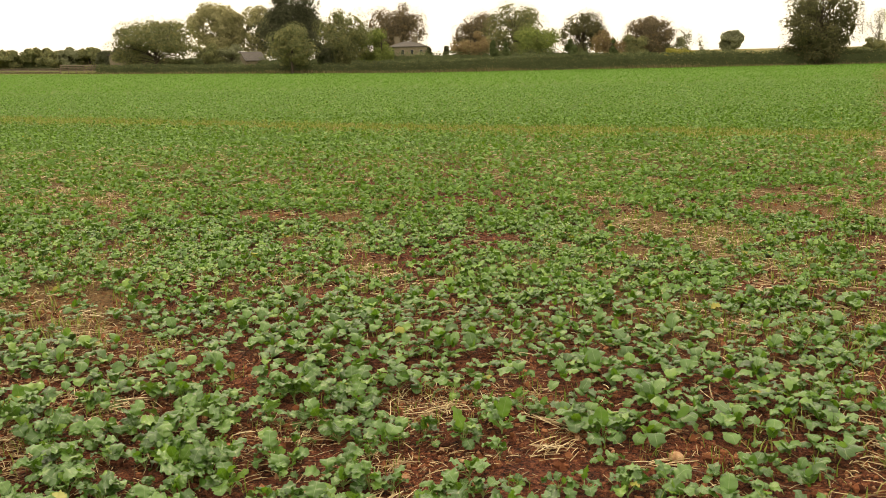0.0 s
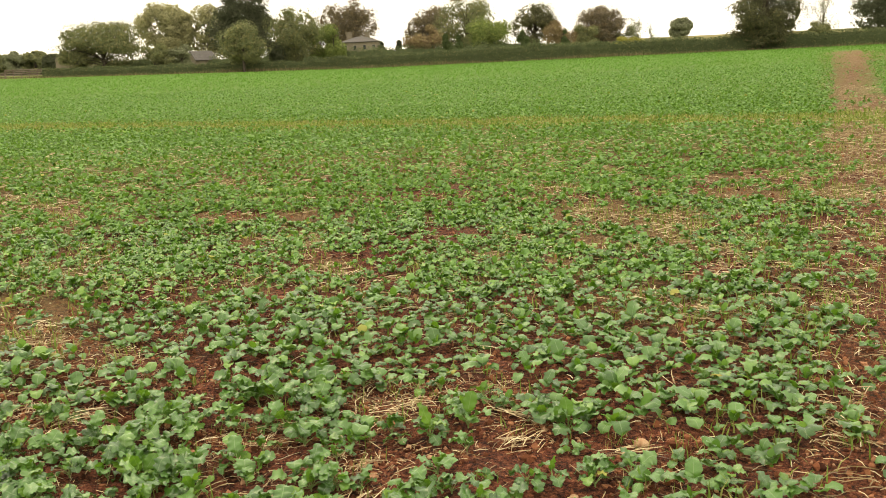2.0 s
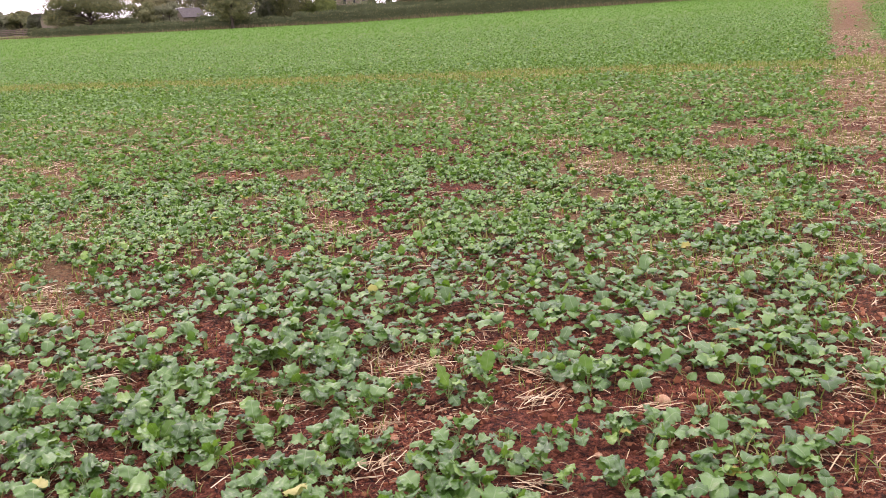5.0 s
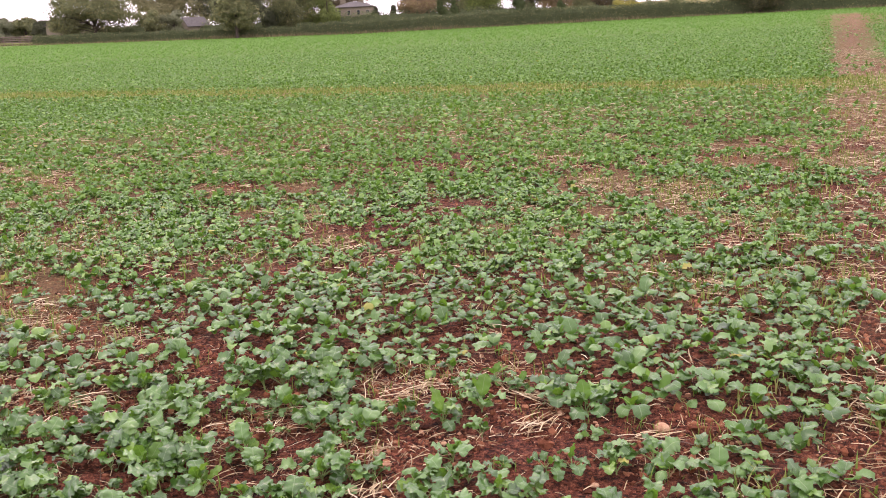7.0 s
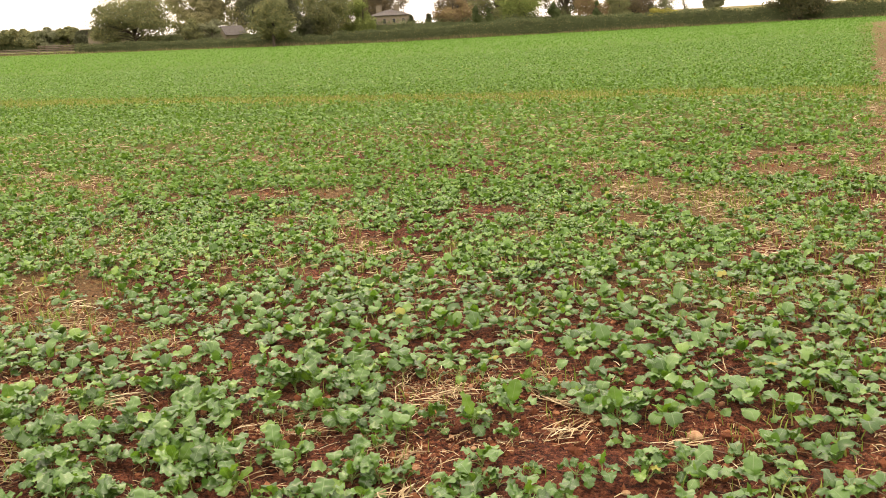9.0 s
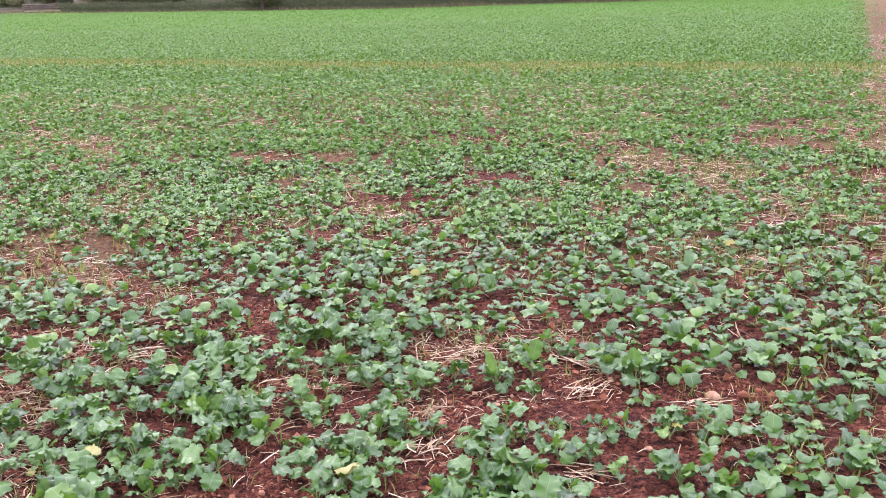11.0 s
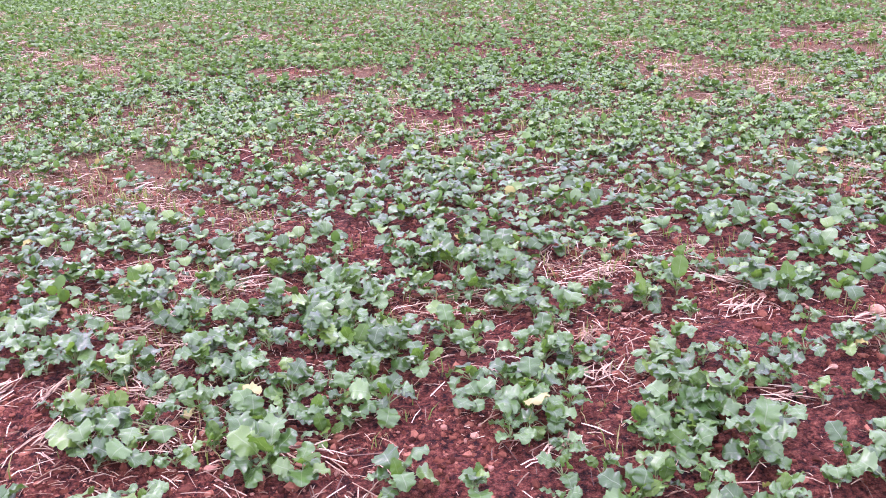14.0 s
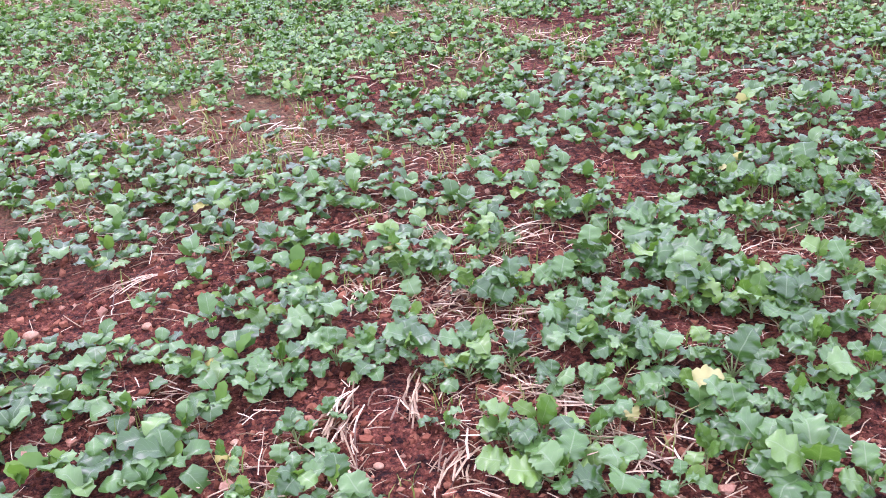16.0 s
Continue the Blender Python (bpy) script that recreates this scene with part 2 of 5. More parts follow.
# foliage tones, lightened and greyed so that the colour carries the distance haze
OLIVE = foliage("olive_foliage", (0.128, 0.142, 0.075), (0.297, 0.321, 0.160), (0.402, 0.365, 0.173))
DARK = foliage("dark_foliage", (0.064, 0.073, 0.048), (0.156, 0.170, 0.104))
PALE = foliage("pale_foliage", (0.302, 0.291, 0.162), (0.556, 0.522, 0.304))
BRIGHT = foliage("bright_foliage", (0.133, 0.181, 0.059), (0.290, 0.364, 0.123), (0.410, 0.460, 0.153))
COPPER = foliage("copper_foliage", (0.140, 0.113, 0.081), (0.287, 0.233, 0.166), (0.371, 0.274, 0.147))
RUST = foliage("rust_foliage", (0.223, 0.156, 0.091), (0.444, 0.329, 0.194), (0.385, 0.338, 0.156))
GREY = foliage("grey_green_foliage", (0.162, 0.178, 0.114), (0.354, 0.372, 0.235))
GOLD = foliage("golden_foliage", (0.252, 0.235, 0.071), (0.533, 0.501, 0.141))
ASH = foliage("ash_foliage", (0.081, 0.081, 0.048), (0.201, 0.200, 0.113), (0.274, 0.243, 0.120))
CONIFER = foliage("conifer_foliage", (0.070, 0.105, 0.045), (0.150, 0.195, 0.085))
HEDGE = foliage("hedge_foliage", (0.065, 0.084, 0.044), (0.175, 0.216, 0.104), (0.276, 0.274, 0.125))


# ---- helpers ----
rng = np.random.default_rng(7)


def lattice(ix, iy, seed):
    h = (ix.astype(np.int64) * 374761393 + iy.astype(np.int64) * 668265263 + seed * 974634777) & 0x7FFFFFFF
    h = ((h ^ (h >> 13)) * 1274126177) & 0x7FFFFFFF
    return ((h ^ (h >> 16)) & 0xFFFF) / 65535.0


def vnoise(x, y, seed):
    x, y = np.asarray(x, float), np.asarray(y, float)
    ix, iy = np.floor(x), np.floor(y)
    fx, fy = x - ix, y - iy
    fx, fy = fx * fx * (3 - 2 * fx), fy * fy * (3 - 2 * fy)
    a, b_ = lattice(ix, iy, seed), lattice(ix + 1, iy, seed)
    c, d = lattice(ix, iy + 1, seed), lattice(ix + 1, iy + 1, seed)
    return (a * (1 - fx) + b_ * fx) * (1 - fy) + (c * (1 - fx) + d * fx) * fy


def fbm(x, y, seed, octaves=3):
    x, y = np.asarray(x, float), np.asarray(y, float)
    return sum(vnoise(x * 2**k, y * 2**k, seed + k) * 0.5 ** (k + 1) for k in range(octaves)) / (1 - 0.5**octaves)


def smooth(v, lo, hi):
    k = np.clip((np.asarray(v, float) - lo) / (hi - lo), 0, 1)
    return k * k * (3 - 2 * k)


def mesh_of(name, verts, faces, mats, smooth_faces=False, slots=None, uvs=None):
    """A mesh from arrays; faces all with the same number of corners."""
    verts, faces = np.asarray(verts, np.float32), np.asarray(faces, np.int32)
    me = bpy.data.meshes.new(name)
    me.vertices.add(len(verts))
    me.vertices.foreach_set("co", verts.ravel())
    k = faces.shape[1]
    me.loops.add(faces.size)
    me.loops.foreach_set("vertex_index", faces.ravel())
    me.polygons.add(len(faces))
    me.polygons.foreach_set("loop_start", np.arange(0, faces.size, k, dtype=np.int32))
    me.polygons.foreach_set("loop_total", np.full(len(faces), k, np.int32))
    if uvs is not None:
        layer = me.uv_layers.new(name="UVMap")
        layer.data.foreach_set("uv", np.asarray(uvs, np.float32)[faces.ravel()].ravel())
    for m in mats:
        me.materials.append(m)
    if slots is not None:
        me.polygons.foreach_set("material_index", np.asarray(slots, np.int32))
    me.polygons.foreach_set("use_smooth", np.full(len(faces), smooth_faces))
    me.update(calc_edges=True)
    return me


def under(ob, parent):
    ob.parent = parent
    return ob


def part(name, bm, mat, parent, label=""):
    me = bpy.data.meshes.new(name)
    bm.to_mesh(me)
    bm.free()
    me.materials.append(mat)
    ob = new(name, me)
    ob.parent = parent
    return tagged(ob, label)


def tubes(paths, radii, sides=5):
    """Tapered tubes along paths (k, n, 3) with radii (k, n); quads."""
    paths, radii = np.asarray(paths, float), np.asarray(radii, float)
    k, m = paths.shape[:2]
    d = np.gradient(paths, axis=1)
    d /= np.linalg.norm(d, axis=-1, keepdims=True) + 1e-9
    ref = np.where(np.abs(d[..., 2:3]) > 0.9, [1.0, 0, 0], [0, 0, 1.0])
    s = np.cross(d, ref)
    s /= np.linalg.norm(s, axis=-1, keepdims=True) + 1e-9
    u = np.cross(s, d)
    ang = np.arange(sides) * 2 * np.pi / sides
    ring = s[:, :, None] * np.cos(ang)[None, None, :, None] + u[:, :, None] * np.sin(ang)[None, None, :, None]
    v = paths[:, :, None] + ring * radii[:, :, None, None]
    idx = np.arange(k * m * sides).reshape(k, m, sides)
    a, b_ = idx[:, :-1], idx[:, 1:]
    f = np.stack([a, np.roll(a, -1, 2), np.roll(b_, -1, 2), b_], -1).reshape(-1, 4)
    return v.reshape(-1, 3), f


# ---- the field's plan ----
AHEAD, ACROSS = (0.395, 0.919), (0.919, -0.395)  # along and across the drill lines
BARE_NEAR = [(-2.33, 3.08, 0.44, 0.21), (-1.48, 2.17, 0.19, 0.16), (-1.7, 2.39, 0.13, 0.14), (-1.0, 2.06, 0.09, 0.14),
             (-1.94, 2.38, 0.09, 0.12), (-1.58, 2.93, 0.14, 0.09), (-1.27, 2.7, 0.14, 0.08), (-0.34, 2.91, 0.18, 0.1),
             (-1.34, 2.32, 0.21, 0.13), (0.45, 3.19, 0.34, 0.22), (0.84, 2.78, 0.17, 0.21), (0.32, 2.6, 0.32, 0.14),
             (-0.25, 2.03, 0.22, 0.13), (-1.4, 2.05, 0.19, 0.08), (0.36, 2.27, 0.1, 0.08), (-1.4, 2.83, 0.18, 0.13),
             (-1.09, 1.98, 0.16, 0.12), (-1.02, 3.15, 0.13, 0.13), (1.37, 2.61, 0.15, 0.15), (1.22, 2.41, 0.12, 0.16), (-0.22, 2.85, 0.21, 0.09)]
BARE_EXTRA = [(-1.76, 2.15, 0.31, 0.15), (-2.14, 2.45, 0.22, 0.12), (-1.47, 1.87, 0.22, 0.1), (-1.05, 1.91, 0.28, 0.1), (-0.42, 1.92, 0.33, 0.11), (-0.65, 1.67, 0.2, 0.1), (0.26, 3.08, 0.14, 0.2)]
BARE_MID = [(2.25, 5.23, 0.1, 0.17), (2.49, 5.46, 0.2, 0.32), (-2.28, 5.5, 0.13, 0.2), (3.2, 5.78, 0.13, 0.27), (1.27, 5.81, 0.1, 0.24), (-0.37, 5.94, 0.08, 0.15),
            (-2.29, 5.96, 0.14, 0.23), (-0.49, 6.19, 0.13, 0.21), (1.67, 6.42, 0.16, 0.4), (-0.04, 6.55, 0.09, 0.17), (2.29, 6.62, 0.17, 0.62), (1.14, 6.66, 0.14, 0.24),
            (-1.37, 6.69, 0.1, 0.19), (0.57, 6.76, 0.09, 0.18), (0.79, 6.97, 0.14, 0.26), (2.07, 6.98, 0.1, 0.2), (0.41, 7.11, 0.2, 0.53), (2.44, 7.11, 0.13, 0.21),
            (-0.13, 7.48, 0.1, 0.22)]
BARE_BEYOND = [(-0.9, 7.5, 0.1, 0.23), (3.67, 7.85, 0.17, 0.45), (-1.46, 8.21, 0.17, 0.36), (-0.91, 8.21, 0.14, 0.35), (-0.51, 8.23, 0.11, 0.26), (3.55, 8.34, 0.12, 0.24),
            (-1.7, 8.36, 0.18, 0.28), (3.32, 8.54, 0.24, 0.3), (2.58, 8.7, 0.15, 0.3), (1.81, 8.99, 0.18, 0.52), (-4.04, 9.57, 0.28, 0.41), (-1.5, 9.58, 0.13, 0.29),
            (-4.83, 10.45, 0.23, 0.66), (2.56, 10.73, 0.15, 0.58), (-3.55, 10.81, 0.19, 0.64), (5.09, 11.22, 0.16, 0.42), (-3.96, 12.66, 0.18, 0.52), (-4.62, 12.84, 0.32, 0.68)]


def strip_at(x, y):
    """1 on the bare drill strip that runs away past the camera, 0 off it."""
    x, y = np.asarray(x, float), np.asarray(y, float)
    a, c = x * AHEAD[0] + y * AHEAD[1], x * ACROSS[0] + y * ACROSS[1]
    ragged = (fbm(a * 1.4, c * 1.4, 31) - 0.5) * 0.5
    left = 0.72 - 0.0075 * np.clip(a, 0, 130)
    right = np.where(a < 18.5, 2.3, 1.75 + 0.012 * np.clip(a - 18, 0, 100))
    inside = smooth(c + ragged, left - 0.06, left + 0.12) * (1 - smooth(c + ragged, right - 0.1, right + 0.2))
    return inside * (1 - smooth(a, 118, 130))


def band_at(x, y):
    """The thin, yellowish turning line across the field."""
    a = np.asarray(x, float) * AHEAD[0] + np.asarray(y, float) * AHEAD[1]
    c = np.asarray(x, float) * ACROSS[0] + np.asarray(y, float) * ACROSS[1]
    a = a + (fbm(c * 0.8, a * 0.8, 77) - 0.5) * 0.9 - np.clip(-c - 3, 0, 40) * 0.06
    return smooth(a, 16.9, 18.0) * (1 - smooth(a, 19.2, 20.3))


def density(x, y):
    x, y = np.asarray(x, float), np.asarray(y, float)
    d = 0.58 + 0.9 * smooth(fbm(x * 1.15, y * 1.15, 5), 0.36, 0.58)
    rows = fbm((x * ACROSS[0] + y * ACROSS[1]) * 0.35, (x * AHEAD[0] + y * AHEAD[1]) * 1.3, 51)
    d = d * (0.22 + 0.78 * smooth(rows, 0.36, 0.5))
    d = d * np.where((y > 4.8) & (y < 21), 0.74 + 0.10 * smooth(y, 8, 12) + (0.26 - 0.06 * smooth(y, 8, 12)) * smooth(fbm(x * 0.5 + 7, y * 0.9, 61), 0.40, 0.56), 1)
    d = np.where(np.hypot(x, y) > 21, 0.7 + 0.3 * d, d)
    d = d + (1 - np.clip(d, 0, 1)) * 0.42 * smooth(np.hypot(x, y), 9, 14)
    for bx, by, rx, ry in BARE_NEAR + BARE_EXTRA + BARE_MID + BARE_BEYOND:
        q = np.hypot((x - bx) / (rx * 1.18), (y - by) / (min(ry, 0.38) * 1.18)) + (1.1 * (fbm(x * 4, y * 4, 83) - 0.5) if by > 5 else 0)
        least = 0.0 if by < 3.3 else 0.22
        d = d * (least + (1 - least) * smooth(q, 0.75, 1.15))
    d = d * (1 - np.where(y < 10, 0.85, 0.94) * strip_at(x, y)) * (1 - 0.92 * band_at(x, y))
    return np.clip(d, 0, 1)


def rise(x, y):
    """The lie of the land: level near by, up a little to the far hedge and on to the hills."""
    x, y = np.asarray(x, float), np.asarray(y, float)
    far = 0.28 + 0.0165 * np.clip(-15 - x, 0, 140)
    z = far * smooth(y, 15, 195)
    z = z + (0.006 + 0.0150 * smooth(x, 20, 90)) * np.clip(y - 190, 0, 420)
    return z


def crumbs(x, y):
    near = 1 - smooth(np.hypot(x, y - 2), 5, 14)
    soft = (fbm(x * 3.1, y * 3.1, 11) - 0.5) * 0.05 + (fbm(x * 0.7, y * 0.7, 15) - 0.5) * 0.05
    lumps = (fbm(x * 14, y * 14, 17) - 0.5) * 0.030 + np.maximum(0, fbm(x * 34, y * 34, 23) - 0.5) * 0.030
    return (soft + lumps) * near


def ground_z(x, y):
    return rise(x, y) + crumbs(x, y)


def axis_steps(lo, hi, step, out_lo, out_hi, growth=1.09):
    mid_ = list(np.arange(lo, hi + step / 2, step))
    for edge, sign, store in ((out_hi, 1, []), (out_lo, -1, [])):
        p, s = (mid_[-1], step) if sign > 0 else (mid_[0], step)
        while (p - edge) * sign < 0:
            s *= growth
            p += s * sign
            store.append(p)
        mid_ = mid_ + store if sign > 0 else store[::-1] + mid_
    return np.array(mid_)


gx = axis_steps(-3.3, 2.8, 0.029, -1500, 1500, 1.12)
gy = axis_steps(1.3, 4.8, 0.029, -600, 2600, 1.12)
GX, GY = np.meshgrid(gx, gy)
idx = np.arange(GX.size).reshape(GX.shape)
quads = np.stack([idx[:-1, :-1], idx[:-1, 1:], idx[1:, 1:], idx[1:, :-1]], -1).reshape(-1, 4)
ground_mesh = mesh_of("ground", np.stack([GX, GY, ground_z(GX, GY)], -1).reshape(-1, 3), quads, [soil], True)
far_cover = 0.97 * smooth(np.hypot(GX, GY), 10, 18)
behind = smooth(-GY, 3, 9) * 0.8
bare_line = np.maximum(strip_at(GX, GY), 0.8 * band_at(GX, GY))
hill = smooth(GY, 188, 194)
cover_v = np.clip(np.maximum(far_cover, behind) * (1 - bare_line), 0, 1) * (1 - 0.3 * hill)
patchy = fbm(GX * 0.9, GY * 0.5, 57)
litter = 0.55 * smooth(fbm(GX * 1.3, GY * 1.3, 71), 0.34, 0.52) * smooth(np.hypot(GX, GY), 3.6, 6) * (1 - cover_v)
stubble_v = np.clip(np.maximum(np.maximum(litter, 0.95 * band_at(GX, GY) * smooth(patchy, 0.26, 0.44)), bare_line * (0.06 + 0.42 * smooth(np.hypot(GX, GY), 6, 24)) * (0.45 + 0.75 * smooth(patchy, 0.36, 0.6))) + 0.45 * smooth(GY, 330, 420), 0, 1)
for key, vals in (("cover", cover_v), ("stubble", stubble_v)):
    at = ground_mesh.attributes.new(key, "FLOAT", "POINT")
    at.data.foreach_set("value", vals.astype(np.float32).ravel())
ground = tagged(new("ground", ground_mesh), "red crumbly soil of a sown field with dry straw", "ground", kind="structure")


# ---- the crop's leaves ----
PROFILE = ((0, 0.06, 0.18, 0.34, 0.5, 0.66, 0.8, 0.92, 1), (0.10, 0.34, 0.74, 0.97, 1.0, 0.95, 0.78, 0.50, 0.12))


def leaf_shape(rows, cols, seed, droop=-25, lift=62, broad=0.42, wave=0.05, teeth=0.2, stalk=0.42):
    """One rape leaf of length 1: a stalk that rises and an oval, scalloped, ruffled blade that bends over. Blade points (rows*cols), uv, spine of the stalk."""
    r = np.random.default_rng(seed)
    m = 24
    s = np.linspace(0, 1, m)
    ang = np.radians(lift + (droop - lift) * smooth(s, 0.22, 0.98) + 7 * np.sin(s * 6 + seed))
    py = np.concatenate([[0], np.cumsum(np.cos(ang) / m)])
    pz = np.concatenate([[0], np.cumsum(np.sin(ang) / m)])
    t = np.linspace(0, 1, m + 1)
    v = np.linspace(0, 1, rows)
    along = stalk + (1 - stalk) * v
    cy, cz = np.interp(along, t, py), np.interp(along, t, pz)
    a = np.interp(along, t[:-1], ang)
    half = broad * 0.58 * np.interp(v, *PROFILE)
    fold, curl, twist = r.uniform(-0.15, 0.45), r.uniform(-0.45, 0.15), np.radians(r.uniform(-40, 40))
    ph = r.uniform(0, 6.28, 5)
    lobes = min(5.0, rows / 3.0)
    out, uv = [], []
    for i in range(rows):
        jag = r.normal(0, 0.25 * teeth, 2) + (0.45 if i % 2 else -0.45) * teeth
        for u in np.linspace(-1, 1, cols):
            right = u > 0
            notch = (0.5 + 0.5 * np.cos(6.283 * lobes * v[i] + ph[0] + (1.9 if right else 0))) ** 1.5
            lob = 1 + abs(u) ** 3 * (0.35 * teeth - teeth * notch + jag[int(right)])
            x = u * half[i] * lob
            off = fold * abs(u) * half[i] + curl * u**4 * half[i]
            off += wave * u * u * np.sin(6.283 * 2.9 * v[i] + ph[1] + (2.2 if right else 0)) + 0.45 * wave * np.sin(6.283 * 1.6 * v[i] + ph[2]) * (1 - abs(u))
            k = twist * (v[i] - 0.3)
            x, off = x * np.cos(k) - off * np.sin(k), x * np.sin(k) + off * np.cos(k)
            back = -0.08 * abs(u) ** 2 * half[i] * np.sin(v[i] * 17 + ph[3])
            out.append((x, cy[i] + np.cos(a[i]) * back - np.sin(a[i]) * off, cz[i] + np.sin(a[i]) * back + np.cos(a[i]) * off))
            uv.append((0.5 + 0.5 * u, v[i]))
    spine = np.stack([np.zeros(5), np.interp(np.linspace(0, stalk + 0.06, 5), t, py), np.interp(np.linspace(0, stalk + 0.06, 5), t, pz) - 0.004], -1)
    return np.array(out), np.array(uv), spine


def grid_faces(rows, cols):
    i = np.arange(rows * cols).reshape(rows, cols)
    return np.stack([i[:-1, :-1], i[:-1, 1:], i[1:, 1:], i[1:, :-1]], -1).reshape(-1, 4)


# droop, lift, breadth, wave, teeth, stalk
KINDS = [(-38, 70, 0.42, 0.043, 0.15, 0.42), (-14, 64, 0.40, 0.051, 0.20, 0.40), (-58, 72, 0.44, 0.039, 0.14, 0.44), (-4, 58, 0.44, 0.053, 0.17, 0.38),
         (-30, 54, 0.38, 0.051, 0.21, 0.44), (18, 76, 0.38, 0.036, 0.14, 0.40), (42, 80, 0.36, 0.033, 0.12, 0.36), (-48, 50, 0.40, 0.043, 0.15, 0.46),
         (6, 66, 0.44, 0.057, 0.17, 0.40)]
YOUNG_KINDS = (5, 6)
OLD_KINDS = (0, 1, 2, 3, 4, 7, 8)


def leaf_set(rows, cols, with_stalk):
    made = []
    for k, (dr, li, br, wa, te, st) in enumerate(KINDS):
        te, wa = (te, wa) if rows > 7 else (te * 1.9, wa * 1.7)
        pts, uv, spine = leaf_shape(rows, cols, 40 + k, dr, li, br, wa, te, st)
        f = grid_faces(rows, cols)
        kind_of = np.zeros(len(f), int)
        if with_stalk:
            tv, tf = tubes(spine[None], np.linspace(0.024, 0.011, 5)[None], 3)
            f = np.concatenate([f, tf + len(pts)])
            kind_of = np.concatenate([kind_of, np.ones(len(tf), int)])
            pts, uv = np.concatenate([pts, tv]), np.concatenate([uv, np.full((len(tv), 2), 0.3)])
        made.append((pts, f, uv, kind_of))
    return made


near_leaves = []
for k, (pts, f, uv, kind_of) in enumerate(leaf_set(17, 5, True)):
    near_leaves.append(mesh_of("leaf", pts, f, [leaf_young if k in YOUNG_KINDS else leaf_old, stem_mat], True, kind_of, uv))
yellow_leaves = []
for k in (0, 3, 7):
    pts, f, uv, kind_of = leaf_set(17, 5, True)[k]
    yellow_leaves.append(mesh_of("leaf", pts, f, [leaf_yellow, stem_mat], True, kind_of, uv))

# plants by the path, west to east: x, y, vigour
STRETCH_A = [(-2.97, 4.2, 1), (-2.77, 3.94, 1), (-2.74, 3.39, 0.8), (-2.73, 3.57, 1.1), (-2.72, 3.26, 0.7), (-2.67, 4.09, 0.8), (-2.61, 3.46, 1.1), (-2.6, 3.18, 0.5),
             (-2.58, 3.69, 1), (-2.57, 4.18, 0.9), (-2.5, 2.84, 0.7), (-2.48, 2.59, 1), (-2.48, 2.44, 1.1), (-2.46, 3.92, 0.9), (-2.46, 3.3, 0.9), (-2.46, 3.48, 0.9),
             (-2.45, 3.62, 1), (-2.42, 2.7, 0.8), (-2.4, 2.57, 1), (-2.4, 2.22, 1.1), (-2.39, 4.05, 1), (-2.37, 2.48, 0.8), (-2.35, 3.4, 0.6), (-2.34, 2.26, 1.2),
             (-2.33, 2.65, 0.8), (-2.32, 2.55, 0.8), (-2.26, 3.58, 0.9), (-2.26, 2.28, 1), (-2.26, 2.16, 1), (-2.24, 3.02, 0.7), (-2.22, 2.45, 0.9), (-2.17, 2.67, 1)]
STRETCH_B = [(-2.15, 3.33, 1), (-2.14, 3.96, 1), (-2.14, 3.52, 0.9), (-2.13, 2.31, 1.2), (-2.13, 2.15, 1), (-2.12, 3.77, 1.2), (-2.12, 3.15, 0.7), (-2.09, 2.22, 1.2),
             (-2.08, 2.56, 1), (-2.07, 2.66, 1), (-2.06, 2.36, 1), (-2.05, 2.85, 0.8), (-2.02, 3.01, 0.6), (-2.01, 3.79, 1), (-2, 2.44, 1), (-1.98, 2.89, 0.9),
             (-1.97, 3.32, 0.8), (-1.96, 2.64, 1.2), (-1.96, 2.22, 0.6), (-1.92, 3.13, 0.8), (-1.92, 2.84, 0.9), (-1.92, 2.49, 1), (-1.9, 2.06, 0.8), (-1.89, 3.34, 1),
             (-1.84, 2.57, 0.9), (-1.82, 3.72, 1), (-1.82, 2.49, 0.7), (-1.81, 3.1, 1.2), (-1.81, 2.78, 1.1), (-1.8, 3.4, 0.9), (-1.8, 2.25, 0.8), (-1.79, 2.08, 0.9)]
STRETCH_C = [(-1.78, 3.6, 0.9), (-1.78, 3.28, 1), (-1.75, 2.17, 0.6), (-1.74, 3.04, 1), (-1.72, 2.32, 0.5), (-1.71, 2.75, 1), (-1.71, 2.03, 0.8), (-1.7, 2.56, 0.9),
             (-1.68, 3.27, 0.9), (-1.67, 3.62, 0.8), (-1.64, 3.9, 0.8), (-1.61, 2.57, 0.9), (-1.6, 3.15, 0.7), (-1.6, 2.48, 0.6), (-1.55, 3.93, 0.9), (-1.51, 2.51, 1.1),
             (-1.5, 3.25, 0.9), (-1.49, 3.12, 1.3), (-1.49, 2.71, 0.6), (-1.47, 2.95, 1), (-1.46, 2.39, 0.5), (-1.46, 2.2, 0.5), (-1.44, 3.65, 0.8), (-1.41, 3.52, 0.9),
             (-1.38, 3.08, 0.9), (-1.38, 2.93, 0.8), (-1.37, 2.42, 1), (-1.35, 2.17, 0.7), (-1.33, 2.54, 1.2), (-1.33, 2.09, 1), (-1.32, 3.55, 0.8), (-1.31, 2, 1)]
